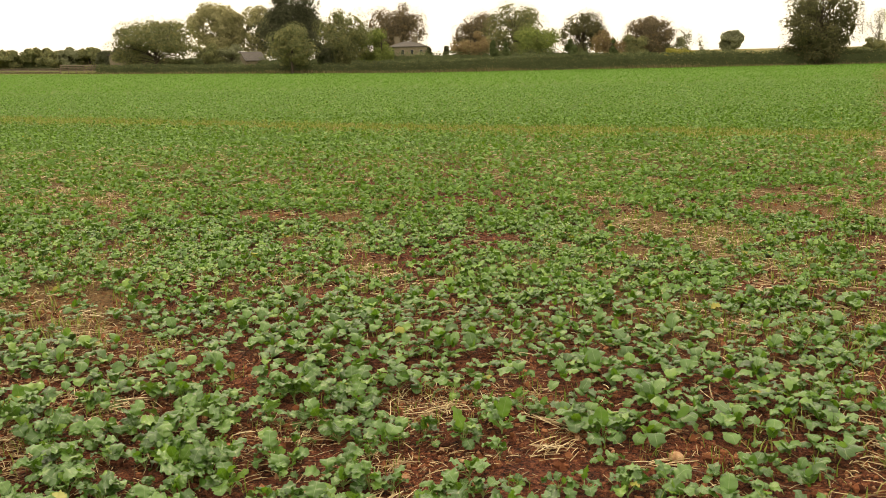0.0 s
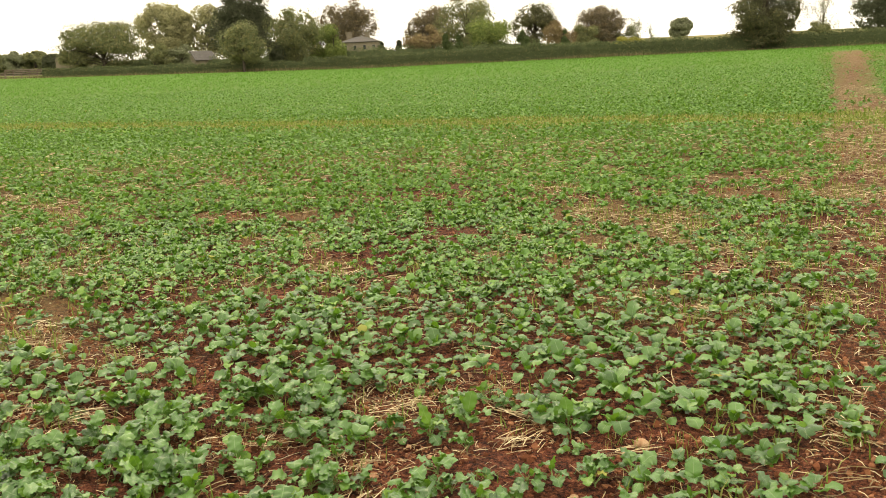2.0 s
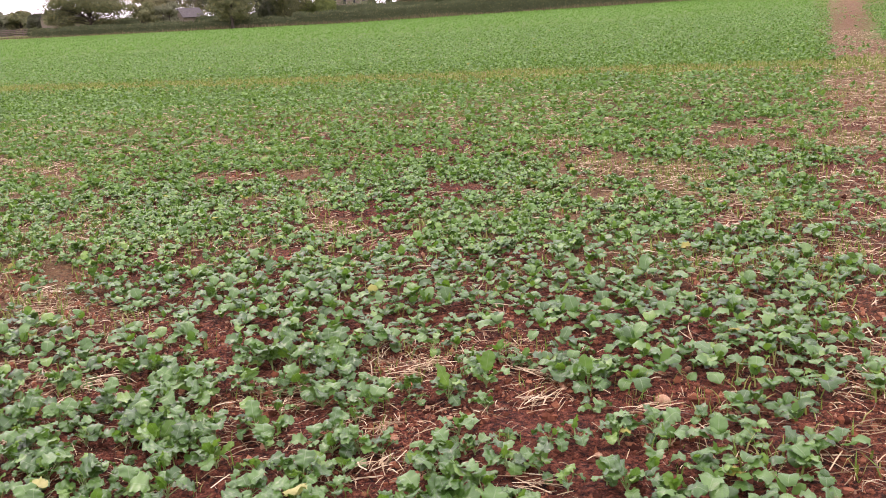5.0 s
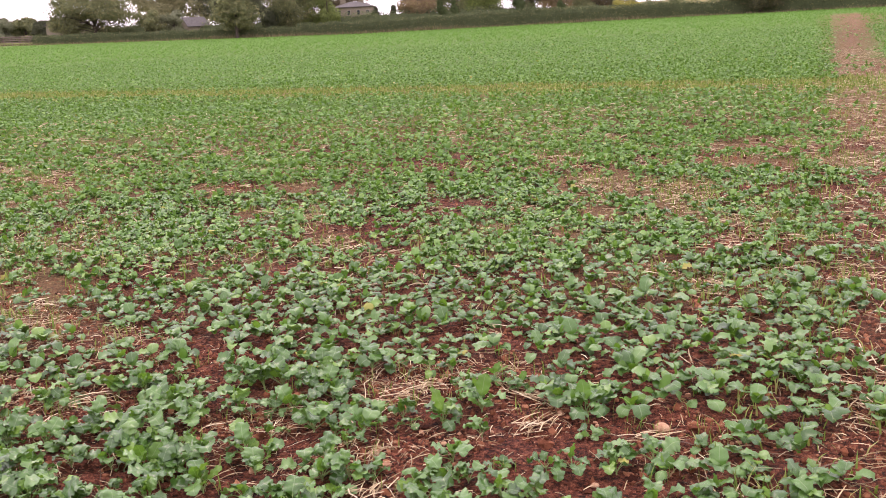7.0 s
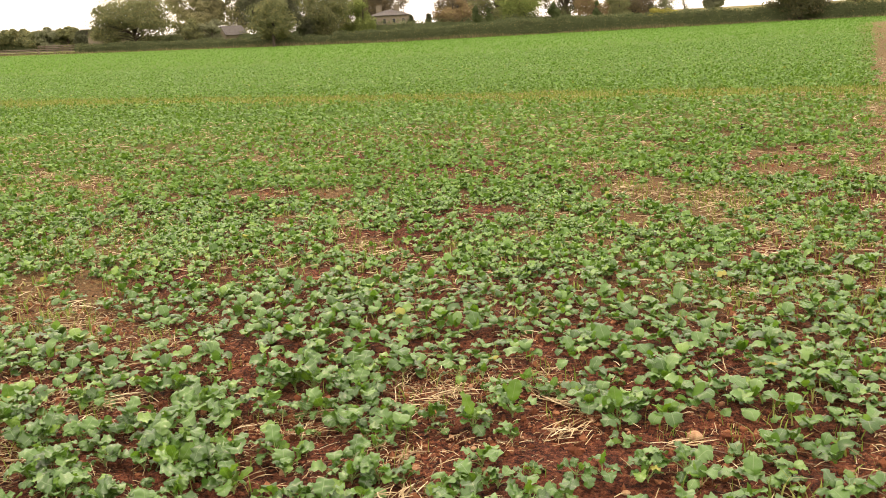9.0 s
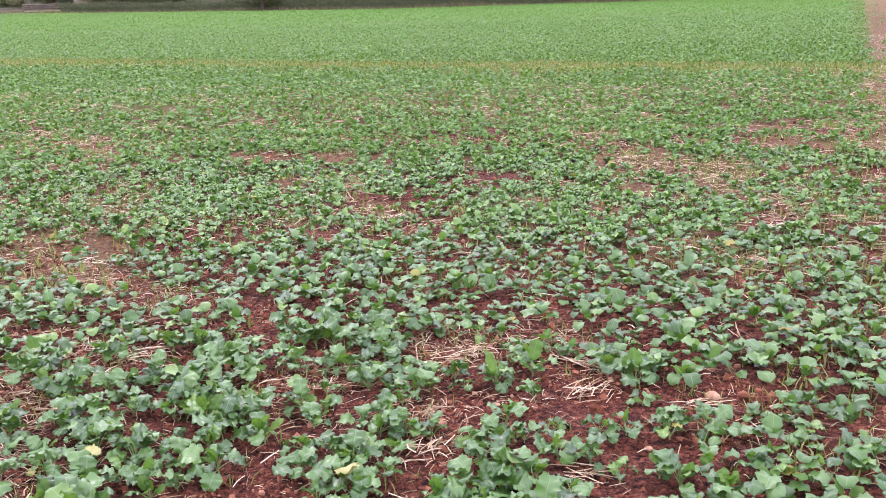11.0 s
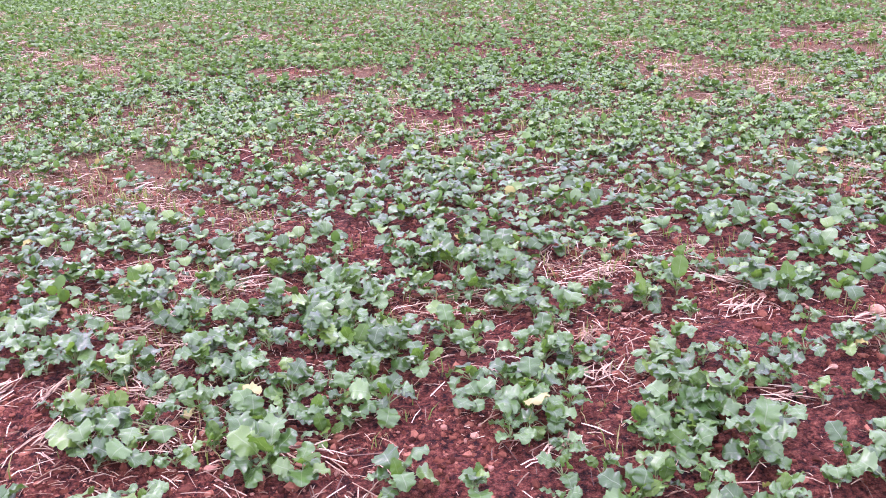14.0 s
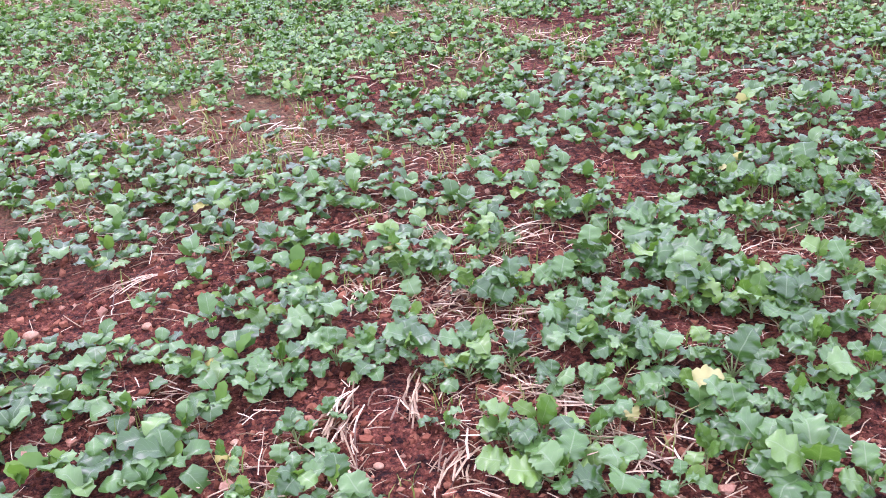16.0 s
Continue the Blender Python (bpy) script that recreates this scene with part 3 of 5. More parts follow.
STRETCH_D = [(-1.29, 2.79, 0.9), (-1.27, 3.77, 0.7), (-1.26, 2.42, 1), (-1.25, 2.11, 1.2), (-1.25, 1.94, 1.2), (-1.24, 3.57, 0.8), (-1.23, 3, 0.6), (-1.19, 2.87, 0.8),
             (-1.19, 2.79, 1), (-1.18, 2.31, 0.8), (-1.16, 3.33, 0.9), (-1.16, 2.71, 0.8), (-1.16, 1.9, 1), (-1.13, 3.18, 0.8), (-1.13, 2.08, 1.1), (-1.12, 3.77, 1),
             (-1.07, 2.56, 1), (-1.07, 2.44, 1.1), (-1.07, 2.28, 0.8), (-1.06, 3.62, 1), (-1.05, 2.79, 0.9), (-1.02, 1.9, 0.7), (-1.01, 2.17, 1), (-0.99, 2.54, 1),
             (-0.99, 2.37, 0.9), (-0.96, 2.87, 0.9), (-0.94, 3.26, 1), (-0.94, 2.72, 0.8), (-0.93, 1.97, 0.8), (-0.91, 3.63, 0.9), (-0.91, 2.93, 1.1), (-0.9, 2.4, 0.9)]
STRETCH_E = [(-0.9, 2.32, 1), (-0.88, 2.6, 1), (-0.88, 2.19, 1.2), (-0.87, 3.36, 0.8), (-0.86, 4.08, 0.9), (-0.84, 4.41, 1), (-0.83, 2.06, 1.2), (-0.82, 3.26, 1),
             (-0.82, 1.92, 1.2), (-0.76, 2.81, 1.1), (-0.76, 2.35, 0.9), (-0.76, 2.13, 0.9), (-0.75, 2.25, 1.2), (-0.75, 1.85, 1.5), (-0.74, 3.24, 0.7), (-0.73, 3.56, 0.9),
             (-0.73, 2.58, 0.8), (-0.71, 2.75, 1.2), (-0.71, 4.54, 0.9), (-0.68, 2.67, 1.1), (-0.68, 2.11, 0.9), (-0.67, 2.9, 1.3), (-0.67, 3.89, 0.8), (-0.66, 1.81, 1),
             (-0.65, 3.06, 1.3), (-0.64, 2.35, 0.8), (-0.62, 2.01, 1), (-0.6, 2.72, 1), (-0.6, 2.61, 1), (-0.58, 2.51, 1.2), (-0.58, 2.18, 1.2), (-0.57, 4.31, 1)]
STRETCH_F = [(-0.56, 2.08, 0.9), (-0.52, 3.02, 1.1), (-0.52, 2.89, 1), (-0.51, 2.59, 1), (-0.51, 2.46, 1.2), (-0.51, 2.31, 1), (-0.49, 2.74, 0.5), (-0.48, 3.47, 1),
             (-0.46, 4, 0.9), (-0.45, 2.16, 1), (-0.45, 3.81, 1), (-0.44, 2.5, 0.9), (-0.43, 4.43, 0.9), (-0.41, 3.33, 0.8), (-0.41, 2.62, 1), (-0.37, 3.06, 1),
             (-0.36, 3.61, 1.2), (-0.35, 2.96, 0.9), (-0.34, 2.35, 1), (-0.31, 3.26, 1.3), (-0.26, 3.83, 1), (-0.26, 1.56, 0.8), (-0.25, 2.61, 1.1), (-0.24, 4.12, 1.1),
             (-0.23, 3.26, 1.2), (-0.22, 3.01, 0.8), (-0.19, 4.23, 1), (-0.19, 2.3, 0.9), (-0.18, 3.48, 0.9), (-0.18, 2.14, 1), (-0.17, 2.57, 0.8), (-0.14, 2.98, 0.9)]
STRETCH_G = [(-0.12, 4.45, 0.9), (-0.1, 3.21, 0.8), (-0.1, 1.97, 0.9), (-0.09, 2.26, 0.9), (-0.08, 4.34, 1), (-0.08, 3.66, 0.8), (-0.06, 2.91, 0.8), (-0.06, 3.37, 0.8),
             (-0.06, 3.5, 0.9), (-0.03, 3.14, 0.9), (-0.03, 2.78, 0.9), (-0.03, 2.08, 1.4), (-0.02, 2.19, 1.2), (-0.02, 2.48, 0.7), (-0.01, 3.28, 1.1), (-0, 1.65, 0.6),
             (0.01, 3.07, 1), (0.02, 2.9, 1), (0.02, 2.01, 1), (0.05, 2.4, 0.9), (0.06, 2.49, 1), (0.09, 2.12, 0.9), (0.09, 4.04, 1.1), (0.1, 2.28, 0.9),
             (0.11, 2.64, 0.6), (0.12, 1.77, 0.7), (0.12, 3.52, 0.9), (0.14, 4.36, 0.9), (0.14, 2.41, 1), (0.15, 3.35, 1.1), (0.16, 2.74, 0.9), (0.18, 1.64, 1)]
STRETCH_H = [(0.19, 3.77, 0.9), (0.25, 3.6, 0.8), (0.25, 1.7, 1), (0.26, 1.96, 1.1), (0.29, 1.87, 0.9), (0.3, 3.96, 1.3), (0.34, 2.04, 1.1), (0.37, 2.3, 0.9),
             (0.37, 1.82, 1), (0.37, 1.68, 0.9), (0.38, 3.87, 1), (0.39, 2.18, 1.2), (0.4, 3.28, 0.7), (0.4, 1.94, 1.2), (0.46, 2.77, 0.9), (0.46, 2.31, 1.1),
             (0.46, 2.12, 1.3), (0.47, 4.06, 0.9), (0.48, 2.88, 0.7), (0.49, 2.48, 0.9), (0.5, 3.25, 0.7), (0.53, 3.62, 0.7), (0.54, 2.31, 0.6), (0.56, 3.12, 0.6),
             (0.56, 2.05, 1.1), (0.56, 1.86, 1.2), (0.58, 3, 0.8), (0.6, 2.67, 0.6), (0.61, 2.89, 1), (0.64, 2.2, 1.1), (0.65, 2.4, 0.5), (0.66, 4.5, 0.9)]
STRETCH_I = [(0.66, 3.63, 0.7), (0.66, 1.96, 0.9), (0.68, 3.13, 0.8), (0.7, 4.18, 1), (0.7, 1.68, 0.7), (0.74, 2.17, 1), (0.76, 1.77, 0.9), (0.77, 3.99, 0.8),
             (0.8, 2.37, 0.7), (0.82, 1.64, 1.2), (0.83, 3.73, 0.9), (0.87, 3.02, 0.8), (0.88, 1.75, 1.2), (0.88, 1.83, 0.8), (0.89, 2.38, 0.8), (0.92, 3.65, 1),
             (0.92, 2.91, 1), (0.94, 2.08, 0.9), (0.94, 1.68, 1.1), (0.96, 4.64, 0.8), (0.96, 3.22, 0.9), (0.99, 2.61, 0.6), (0.99, 2.02, 1), (1, 2.81, 1.1),
             (1.02, 4.2, 0.9), (1.02, 3.16, 0.8), (1.03, 2.35, 0.9), (1.04, 3.74, 1), (1.05, 3.5, 1.1), (1.08, 2.87, 1.2), (1.08, 2.1, 0.9), (1.11, 1.94, 1)]
STRETCH_J = [(1.12, 3.43, 1), (1.13, 4.53, 0.8), (1.14, 1.72, 1), (1.15, 2.93, 1), (1.16, 4.31, 0.9), (1.17, 2.4, 1), (1.18, 2.77, 1.1), (1.19, 1.89, 1.4),
             (1.2, 2.32, 0.9), (1.21, 4.11, 1), (1.22, 3.59, 0.9), (1.22, 1.7, 1.1), (1.23, 2.11, 1), (1.24, 3.11, 1.2), (1.26, 3.93, 1.1), (1.26, 2.01, 1.1),
             (1.29, 2.88, 1.2), (1.34, 2.26, 1), (1.34, 2.05, 1.2), (1.35, 2.46, 0.6), (1.36, 3.76, 0.9), (1.38, 4.12, 0.9), (1.4, 3.06, 1), (1.43, 2.95, 1.1),
             (1.46, 2.84, 1), (1.49, 2.51, 0.9), (1.52, 4.14, 1.1), (1.54, 2.9, 1.1), (1.62, 3.62, 0.8), (1.63, 3.4, 1.1), (1.64, 4.05, 1.1), (1.64, 3.78, 0.9)]
STRETCH_K = [(1.64, 3.2, 1), (1.71, 3.14, 1.1), (1.78, 3.48, 1.2), (1.9, 3.56, 1), (1.93, 4.58, 1), (2.1, 4.65, 1), (2.33, 4.98, 0.9)]
heroes = STRETCH_A + STRETCH_B + STRETCH_C + STRETCH_D + STRETCH_E + STRETCH_F + STRETCH_G + STRETCH_H + STRETCH_I + STRETCH_J + STRETCH_K


def scatter(x0, x1, y0, y1, step, keep=1.0):
    nx, ny = int((x1 - x0) / step), int((y1 - y0) / step)
    X, Y = np.meshgrid(np.arange(nx), np.arange(ny))
    X = x0 + (X + rng.uniform(0, 1, X.shape)) * step
    Y = y0 + (Y + rng.uniform(0, 1, Y.shape)) * step
    x, y = X.ravel(), Y.ravel()
    ok = rng.uniform(0, 1, len(x)) < density(x, y) * keep
    return x[ok], y[ok]


def within(x, y, corners):
    """Whether a place lies inside a convex outline that runs clockwise."""
    return all((bx - ax) * (y - ay) - (by - ay) * (x - ax) <= 0 for (ax, ay), (bx, by) in zip(corners, corners[1:] + corners[:1]))


# plants near the path: the listed ones first, the ground round them filled at random
WEST_BED = [(-3.12, 4.48), (0.24, 3.23), (-0.67, 1.75), (-2.44, 2.17)]
EAST_BED = [(-1.15, 4.82), (2.44, 5.04), (1.24, 1.66), (-0.27, 1.54)]
PLANTS = [(x, y, (0.109 + 0.014 * float(smooth(y, 2.0, 3.0))) * s**0.7) for x, y, s in heroes]
fx, fy = scatter(-4.6, 3.6, 0.9, 5.0, 0.092)
for x, y in zip(fx, fy):
    among = within(x, y, WEST_BED) or within(x, y, EAST_BED)
    if among and rng.uniform() > 0.16 + 0.14 * float(smooth(y, 1.8, 2.3)) + (0.60 if x < 0.3 else 0.42) * float(smooth(y, 2.2, 3.2)):
        continue
    if min((x - p[0]) ** 2 + (y - p[1]) ** 2 for p in PLANTS) > (0.085 if among else 0.072) ** 2:
        PLANTS.append((x, y, float(rng.uniform(0.068, 0.112) if among and y < 3.4 else rng.uniform(0.078, 0.125))))
PLANTS.sort(key=lambda p: math.hypot((p[0] + 0.4) / 1.25, p[1] - 2.2))
single, joined_near = PLANTS[:300], PLANTS[300:]

stem_v, stem_f = tubes([[(0, 0, -0.1), (0.01, 0, 0.08), (0.0, 0.01, 0.2)]], [[0.028, 0.03, 0.015]], 5)
stem_mesh = mesh_of("stem", stem_v, stem_f, [stem_mat], True)
for x, y, size in single:
    plant = new("rape_plant")
    plant.location = (x, y, float(ground_z(x, y)))
    count = int(rng.integers(7, 10)) + (3 if size > 0.105 else 0)
    label = "young oilseed rape plant with blue-green lobed leaves in red soil"
    if size < 0.085:
        label = "small oilseed rape seedling with few leaves in red soil"
    elif size > 0.135:
        label = "large leafy oilseed rape plant with lobed blue-green leaves in red soil"
    tagged(plant, label, "crop plant", "rape plants near the path")
    under(new("stem", stem_mesh), plant).matrix_basis = Matrix.Diagonal((size, size, size, 1))
    turn0 = rng.uniform(0, 360)
    for k in range(count):
        outer = k / count
        kind_k = int(rng.choice(OLD_KINDS)) if rng.uniform() < 0.88 - 0.25 * outer else int(rng.choice(YOUNG_KINDS))
        me = near_leaves[kind_k] if rng.uniform() > 0.005 else yellow_leaves[int(rng.integers(3))]
        s = size * rng.uniform(0.62, 1.18) * (0.78 if kind_k in YOUNG_KINDS else 1)
        lf = under(new("leaf", me), plant)
        lf.matrix_basis = pose(0, 0, 0.1 * size, rng.uniform(-30, 32), rng.uniform(-26, 26), turn0 + k * 137.5 + rng.uniform(-18, 18)) @ Matrix.Diagonal((s * rng.uniform(0.85, 1.15), s, s, 1))


# leaves that stand out: pale upturned ones and tall bright ones
for lx, ly, me, s, tilt, turn in ((0.02, 2.11, yellow_leaves[1], 0.13, 18, 200), (-1.45, 3.44, yellow_leaves[1], 0.11, 25, 170), (1.20, 3.00, near_leaves[6], 0.13, 8, 10),
                                  (-0.74, 1.84, near_leaves[6], 0.16, 4, 150), (-0.70, 1.80, near_leaves[5], 0.15, 0, 210), (0.66, 2.82, near_leaves[6], 0.14, 5, 330), (0.50, 2.80, near_leaves[6], 0.15, 8, 60)):
    host = min((o for o in scene.objects if o.name.startswith("rape_plant")), key=lambda o: math.hypot(o.location.x - lx, o.location.y - ly))
    under(new("leaf", me), host).matrix_basis = pose(0, 0, 0.015, tilt, 0, turn) @ Matrix.Diagonal((s * 1.1, s, s, 1))


def crop(name, xs, ys, sizes, leaves, rows, cols, label, mats, young_share=0.18, low=1.0, with_uv=False):
    """Many plants as one mesh of single leaves."""
    sets = leaf_set(rows, cols, False)
    m = len(xs)
    zs = ground_z(xs, ys)
    px, py, pz, ps = (np.repeat(a_, leaves) for a_ in (xs, ys, zs, sizes))
    total = len(px)
    yaw = np.radians(np.repeat(rng.uniform(0, 360, m), leaves) + np.tile(np.arange(leaves) * 137.5, m) + rng.uniform(-20, 20, total))
    tilt = np.radians(rng.uniform(-34, 36, total))
    size = ps * rng.uniform(0.7, 1.15, total)
    young = rng.uniform(0, 1, total) < young_share
    kind_k = np.where(young, rng.choice(YOUNG_KINDS, total), rng.choice(OLD_KINDS, total))
    size = np.where(young, size * 0.8, size)
    yellow = rng.uniform(0, 1, total) < 0.005
    V, F, S, U, base = [], [], [], [], 0
    for k, (pts, f, uv, _) in enumerate(sets):
        who = np.where(kind_k == k)[0]
        if not len(who):
            continue
        c, s_ = np.cos(tilt[who])[:, None], np.sin(tilt[who])[:, None]
        lx = pts[None, :, 0] * np.ones((len(who), 1))
        ly = pts[None, :, 1] * c - pts[None, :, 2] * s_
        lz = pts[None, :, 1] * s_ + pts[None, :, 2] * c
        cy, sy = np.cos(yaw[who])[:, None], np.sin(yaw[who])[:, None]
        g = size[who][:, None]
        v = np.stack([(lx * cy - ly * sy) * g + px[who][:, None], (lx * sy + ly * cy) * g + py[who][:, None], lz * g * low + pz[who][:, None]], -1)
        V.append(v.reshape(-1, 3))
        F.append((f[None] + (np.arange(len(who)) * len(pts))[:, None, None] + base).reshape(-1, 4))
        slot = np.where(yellow[who], 2, 1 if k in YOUNG_KINDS else 0)
        S.append(np.repeat(slot, len(f)))
        U.append(np.tile(uv, (len(who), 1)))
        base += v.shape[0] * v.shape[1]
    me = mesh_of(name, np.concatenate(V), np.concatenate(F), mats, True, np.concatenate(S), np.concatenate(U) if with_uv else None)
    return tagged(new(name, me), label, "crop", kind="stuff")


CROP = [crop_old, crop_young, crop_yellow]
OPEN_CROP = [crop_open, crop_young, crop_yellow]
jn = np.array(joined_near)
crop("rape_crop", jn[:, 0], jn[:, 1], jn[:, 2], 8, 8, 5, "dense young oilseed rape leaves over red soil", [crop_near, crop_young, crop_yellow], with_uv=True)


def wedge(y0, y1, step, keep=1.0, side=0.62, spare=2.5):
    x, y = scatter(-(side * y1 + spare), side * y1 + spare, y0 * 0.92, y1 * 1.1, step, keep)
    far = y * rng.uniform(0.91, 1.09, len(y))
    ok = (np.abs(x) < side * y + spare) & (far > y0) & (far < y1) & (y < 183)
    return x[ok], y[ok]


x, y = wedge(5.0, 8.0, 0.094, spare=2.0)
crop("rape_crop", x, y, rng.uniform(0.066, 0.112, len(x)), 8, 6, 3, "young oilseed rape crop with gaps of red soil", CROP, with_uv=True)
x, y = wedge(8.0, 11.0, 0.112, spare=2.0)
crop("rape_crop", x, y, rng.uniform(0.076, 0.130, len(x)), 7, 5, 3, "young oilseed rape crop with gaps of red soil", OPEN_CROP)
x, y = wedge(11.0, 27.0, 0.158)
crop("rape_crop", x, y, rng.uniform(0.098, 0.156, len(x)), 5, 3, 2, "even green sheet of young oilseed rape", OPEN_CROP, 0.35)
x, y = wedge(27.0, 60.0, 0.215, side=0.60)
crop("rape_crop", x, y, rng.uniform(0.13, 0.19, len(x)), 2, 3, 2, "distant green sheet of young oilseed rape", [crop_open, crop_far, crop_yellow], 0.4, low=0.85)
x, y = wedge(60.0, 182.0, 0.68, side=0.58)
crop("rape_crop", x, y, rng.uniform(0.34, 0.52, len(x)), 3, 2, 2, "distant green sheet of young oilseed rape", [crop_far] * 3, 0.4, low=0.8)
# beside and behind the path
for x0, x1, y0, y1 in ((-9, -4.6, -4, 5), (3.6, 9, -4, 5), (-4.6, 3.6, -4, 0.9)):
    x, y = scatter(x0, x1, y0, y1, 0.11)
    crop("rape_crop", x, y, rng.uniform(0.085, 0.13, len(x)), 7, 3, 2, "young oilseed rape crop with gaps of red soil", CROP)


# ---- straw, stubble, grass, clods and stones ----
def straw_geometry(x, y, z, length, width, yaw, slope):
    m = len(x)
    d = np.stack([np.cos(yaw) * np.cos(slope), np.sin(yaw) * np.cos(slope), np.sin(slope)], -1)
    side = np.stack([-np.sin(yaw), np.cos(yaw), np.zeros(m)], -1)
    p = np.stack([x, y, z], -1)
    bow = rng.normal(0, 0.025, m)[:, None] * length[:, None]
    ends = np.stack([p - d * length[:, None] / 2, p + side * bow + [0, 0, 0.004], p + d * length[:, None] / 2], 1)
    if length.max() < 0.09:  # short bits are straight
        return tubes(ends[:, ::2], np.repeat(width[:, None], 2, 1), 3)
    return tubes(ends, np.repeat(width[:, None], 3, 1) * [0.9, 1, 0.7], 3)


def loose_straw(name, x, y, label, long_=(0.03, 0.15), wide=(0.0012, 0.0024), lift=0.006):
    m = len(x)
    sl = np.clip(rng.normal(0.05, 0.13, m), -0.1, 0.7)
    length = rng.uniform(*long_, m)
    z = ground_z(x, y) + lift + np.abs(np.sin(sl)) * length / 2 + rng.uniform(0, 0.012, m)
    v, f = straw_geometry(x, y, z, length, rng.uniform(*wide, m), rng.uniform(0, 6.28, m), sl)
    return tagged(new(name, mesh_of(name, v, f, [straw_loose])), label, "straw", kind="stuff")


def uneven(x0, x1, y0, y1, count, power=1.0):
    x, y = rng.uniform(x0, x1, count), rng.uniform(y0, y1, count)
    k = fbm(x * 1.6, y * 1.6, 91)
    ok = rng.uniform(0, 1, count) < np.clip((k - 0.30) * 2.6, 0.05, 1) * power * (1.15 - 0.75 * np.minimum(density(x, y), 1)) * (1 - 0.55 * strip_at(x, y))
    return x[ok], y[ok]


loose_straw("loose_straw", *uneven(-3.6, 2.9, 1.2, 4.8, 21000), "scattered dry straw on red soil", (0.02, 0.10), (0.0007, 0.0022))
loose_straw("straw_chaff", *uneven(-3.4, 2.8, 1.2, 5.0, 22000), "short broken bits of straw strewn on red soil", (0.006, 0.04), (0.0004, 0.0015), 0.003)
x, y = uneven(-8, 7, 4.6, 12, 21000)
loose_straw("loose_straw", x, y, "scattered dry straw between the crop plants", (0.05, 0.15), (0.002, 0.004))
loose_straw("straw_chaff", *uneven(-7, 6, 4.8, 10, 28000), "short broken bits of straw between the crop plants", (0.02, 0.07), (0.002, 0.0036), 0.006)
t_a, t_c = 2.5 + 30 * rng.uniform(0, 1, 11000) ** 1.3, rng.uniform(0.6, 2.6, 11000)
x, y = t_a * AHEAD[0] + t_c * ACROSS[0], t_a * AHEAD[1] + t_c * ACROSS[1]
ok = rng.uniform(0, 1, len(x)) < strip_at(x, y)
loose_straw("loose_straw", x[ok], y[ok], "dry straw and stubble along the bare strip", (0.025, 0.11), (0.0014, 0.0028), 0.006)
x, y = uneven(-12, 10, 10, 17, 16000)
loose_straw("loose_straw", x, y, "scattered dry straw between the crop plants", (0.06, 0.18), (0.003, 0.006), 0.02)
t_a, t_c = rng.normal(18.6, 0.8, 2200), rng.uniform(-30, 12, 2200)
x, y = t_a * AHEAD[0] + t_c * ACROSS[0], t_a * AHEAD[1] + t_c * ACROSS[1]
loose_straw("loose_straw", x, y, "dry straw along a thin line across the crop", (0.05, 0.16), (0.002, 0.004), 0.02)

# bundles that lie together, each straw a piece: x, y, direction in degrees, spread, count
BUNDLES = [(-1.69, 2.32, 67, 15, 26), (-1.51, 2.34, 77, 14, 14), (-1.7, 2.13, 77, 25, 14), (-1.44, 2.07, 60, 25, 14), (-1.19, 2.28, 148, 25, 16),
           (-1.06, 3.22, 13, 25, 12), (-2.34, 3.19, 23, 25, 14), (-2.39, 3.06, 71, 35, 6), (-1.89, 4.31, 18, 35, 16), (-1.54, 3.5, 29, 25, 8),
           (-0.7, 3.17, 49, 35, 7), (-1.63, 2.95, 73, 40, 9), (-1.04, 2, 134, 30, 9), (-0.95, 2.01, 62, 20, 6), (-1.37, 2.78, 32, 35, 10),
           (-1.21, 2.68, 164, 20, 9), (-1.16, 2.51, 17, 30, 8), (-0.16, 2.94, 2, 40, 10), (-2.49, 2.66, 95, 40, 8)]
MORE_BUNDLES = [(-2.1, 2.54, 179, 35, 8), (-1.3, 2.81, 150, 30, 18), (-1.1, 3.16, 23, 25, 10), (-1.18, 2.23, 142, 35, 10), (-0.6, 1.66, 79, 30, 8),
           (-0.5, 1.73, 96, 25, 8), (-0.65, 1.92, 173, 30, 10), (0, 1.9, 33, 35, 13), (0.81, 2.99, 138, 20, 18), (0.79, 2.7, 32, 25, 20),
           (0.22, 2.3, 35, 30, 16), (0.69, 3.79, 113, 45, 12), (0.16, 3.29, 73, 35, 9), (0.33, 3.07, 19, 25, 16), (0.72, 2.1, 168, 30, 14),
           (1.17, 2.58, 4, 30, 11), (1.97, 4.39, 127, 35, 18), (1.51, 3.32, 105, 40, 8), (0.22, 2.54, 83, 35, 9), (2.37, 4.18, 40, 45, 18), (2.05, 2.75, 110, 40, 14)]
pieces = []
for k in range(6):
    v, f = tubes([[(-0.5, 0, 0), (0, rng.normal(0, 0.03), 0.02), (0.5, 0, 0)]], [[0.012, 0.013, 0.010]], 4)
    pieces.append(mesh_of("straw", v, f, [straw_piece]))
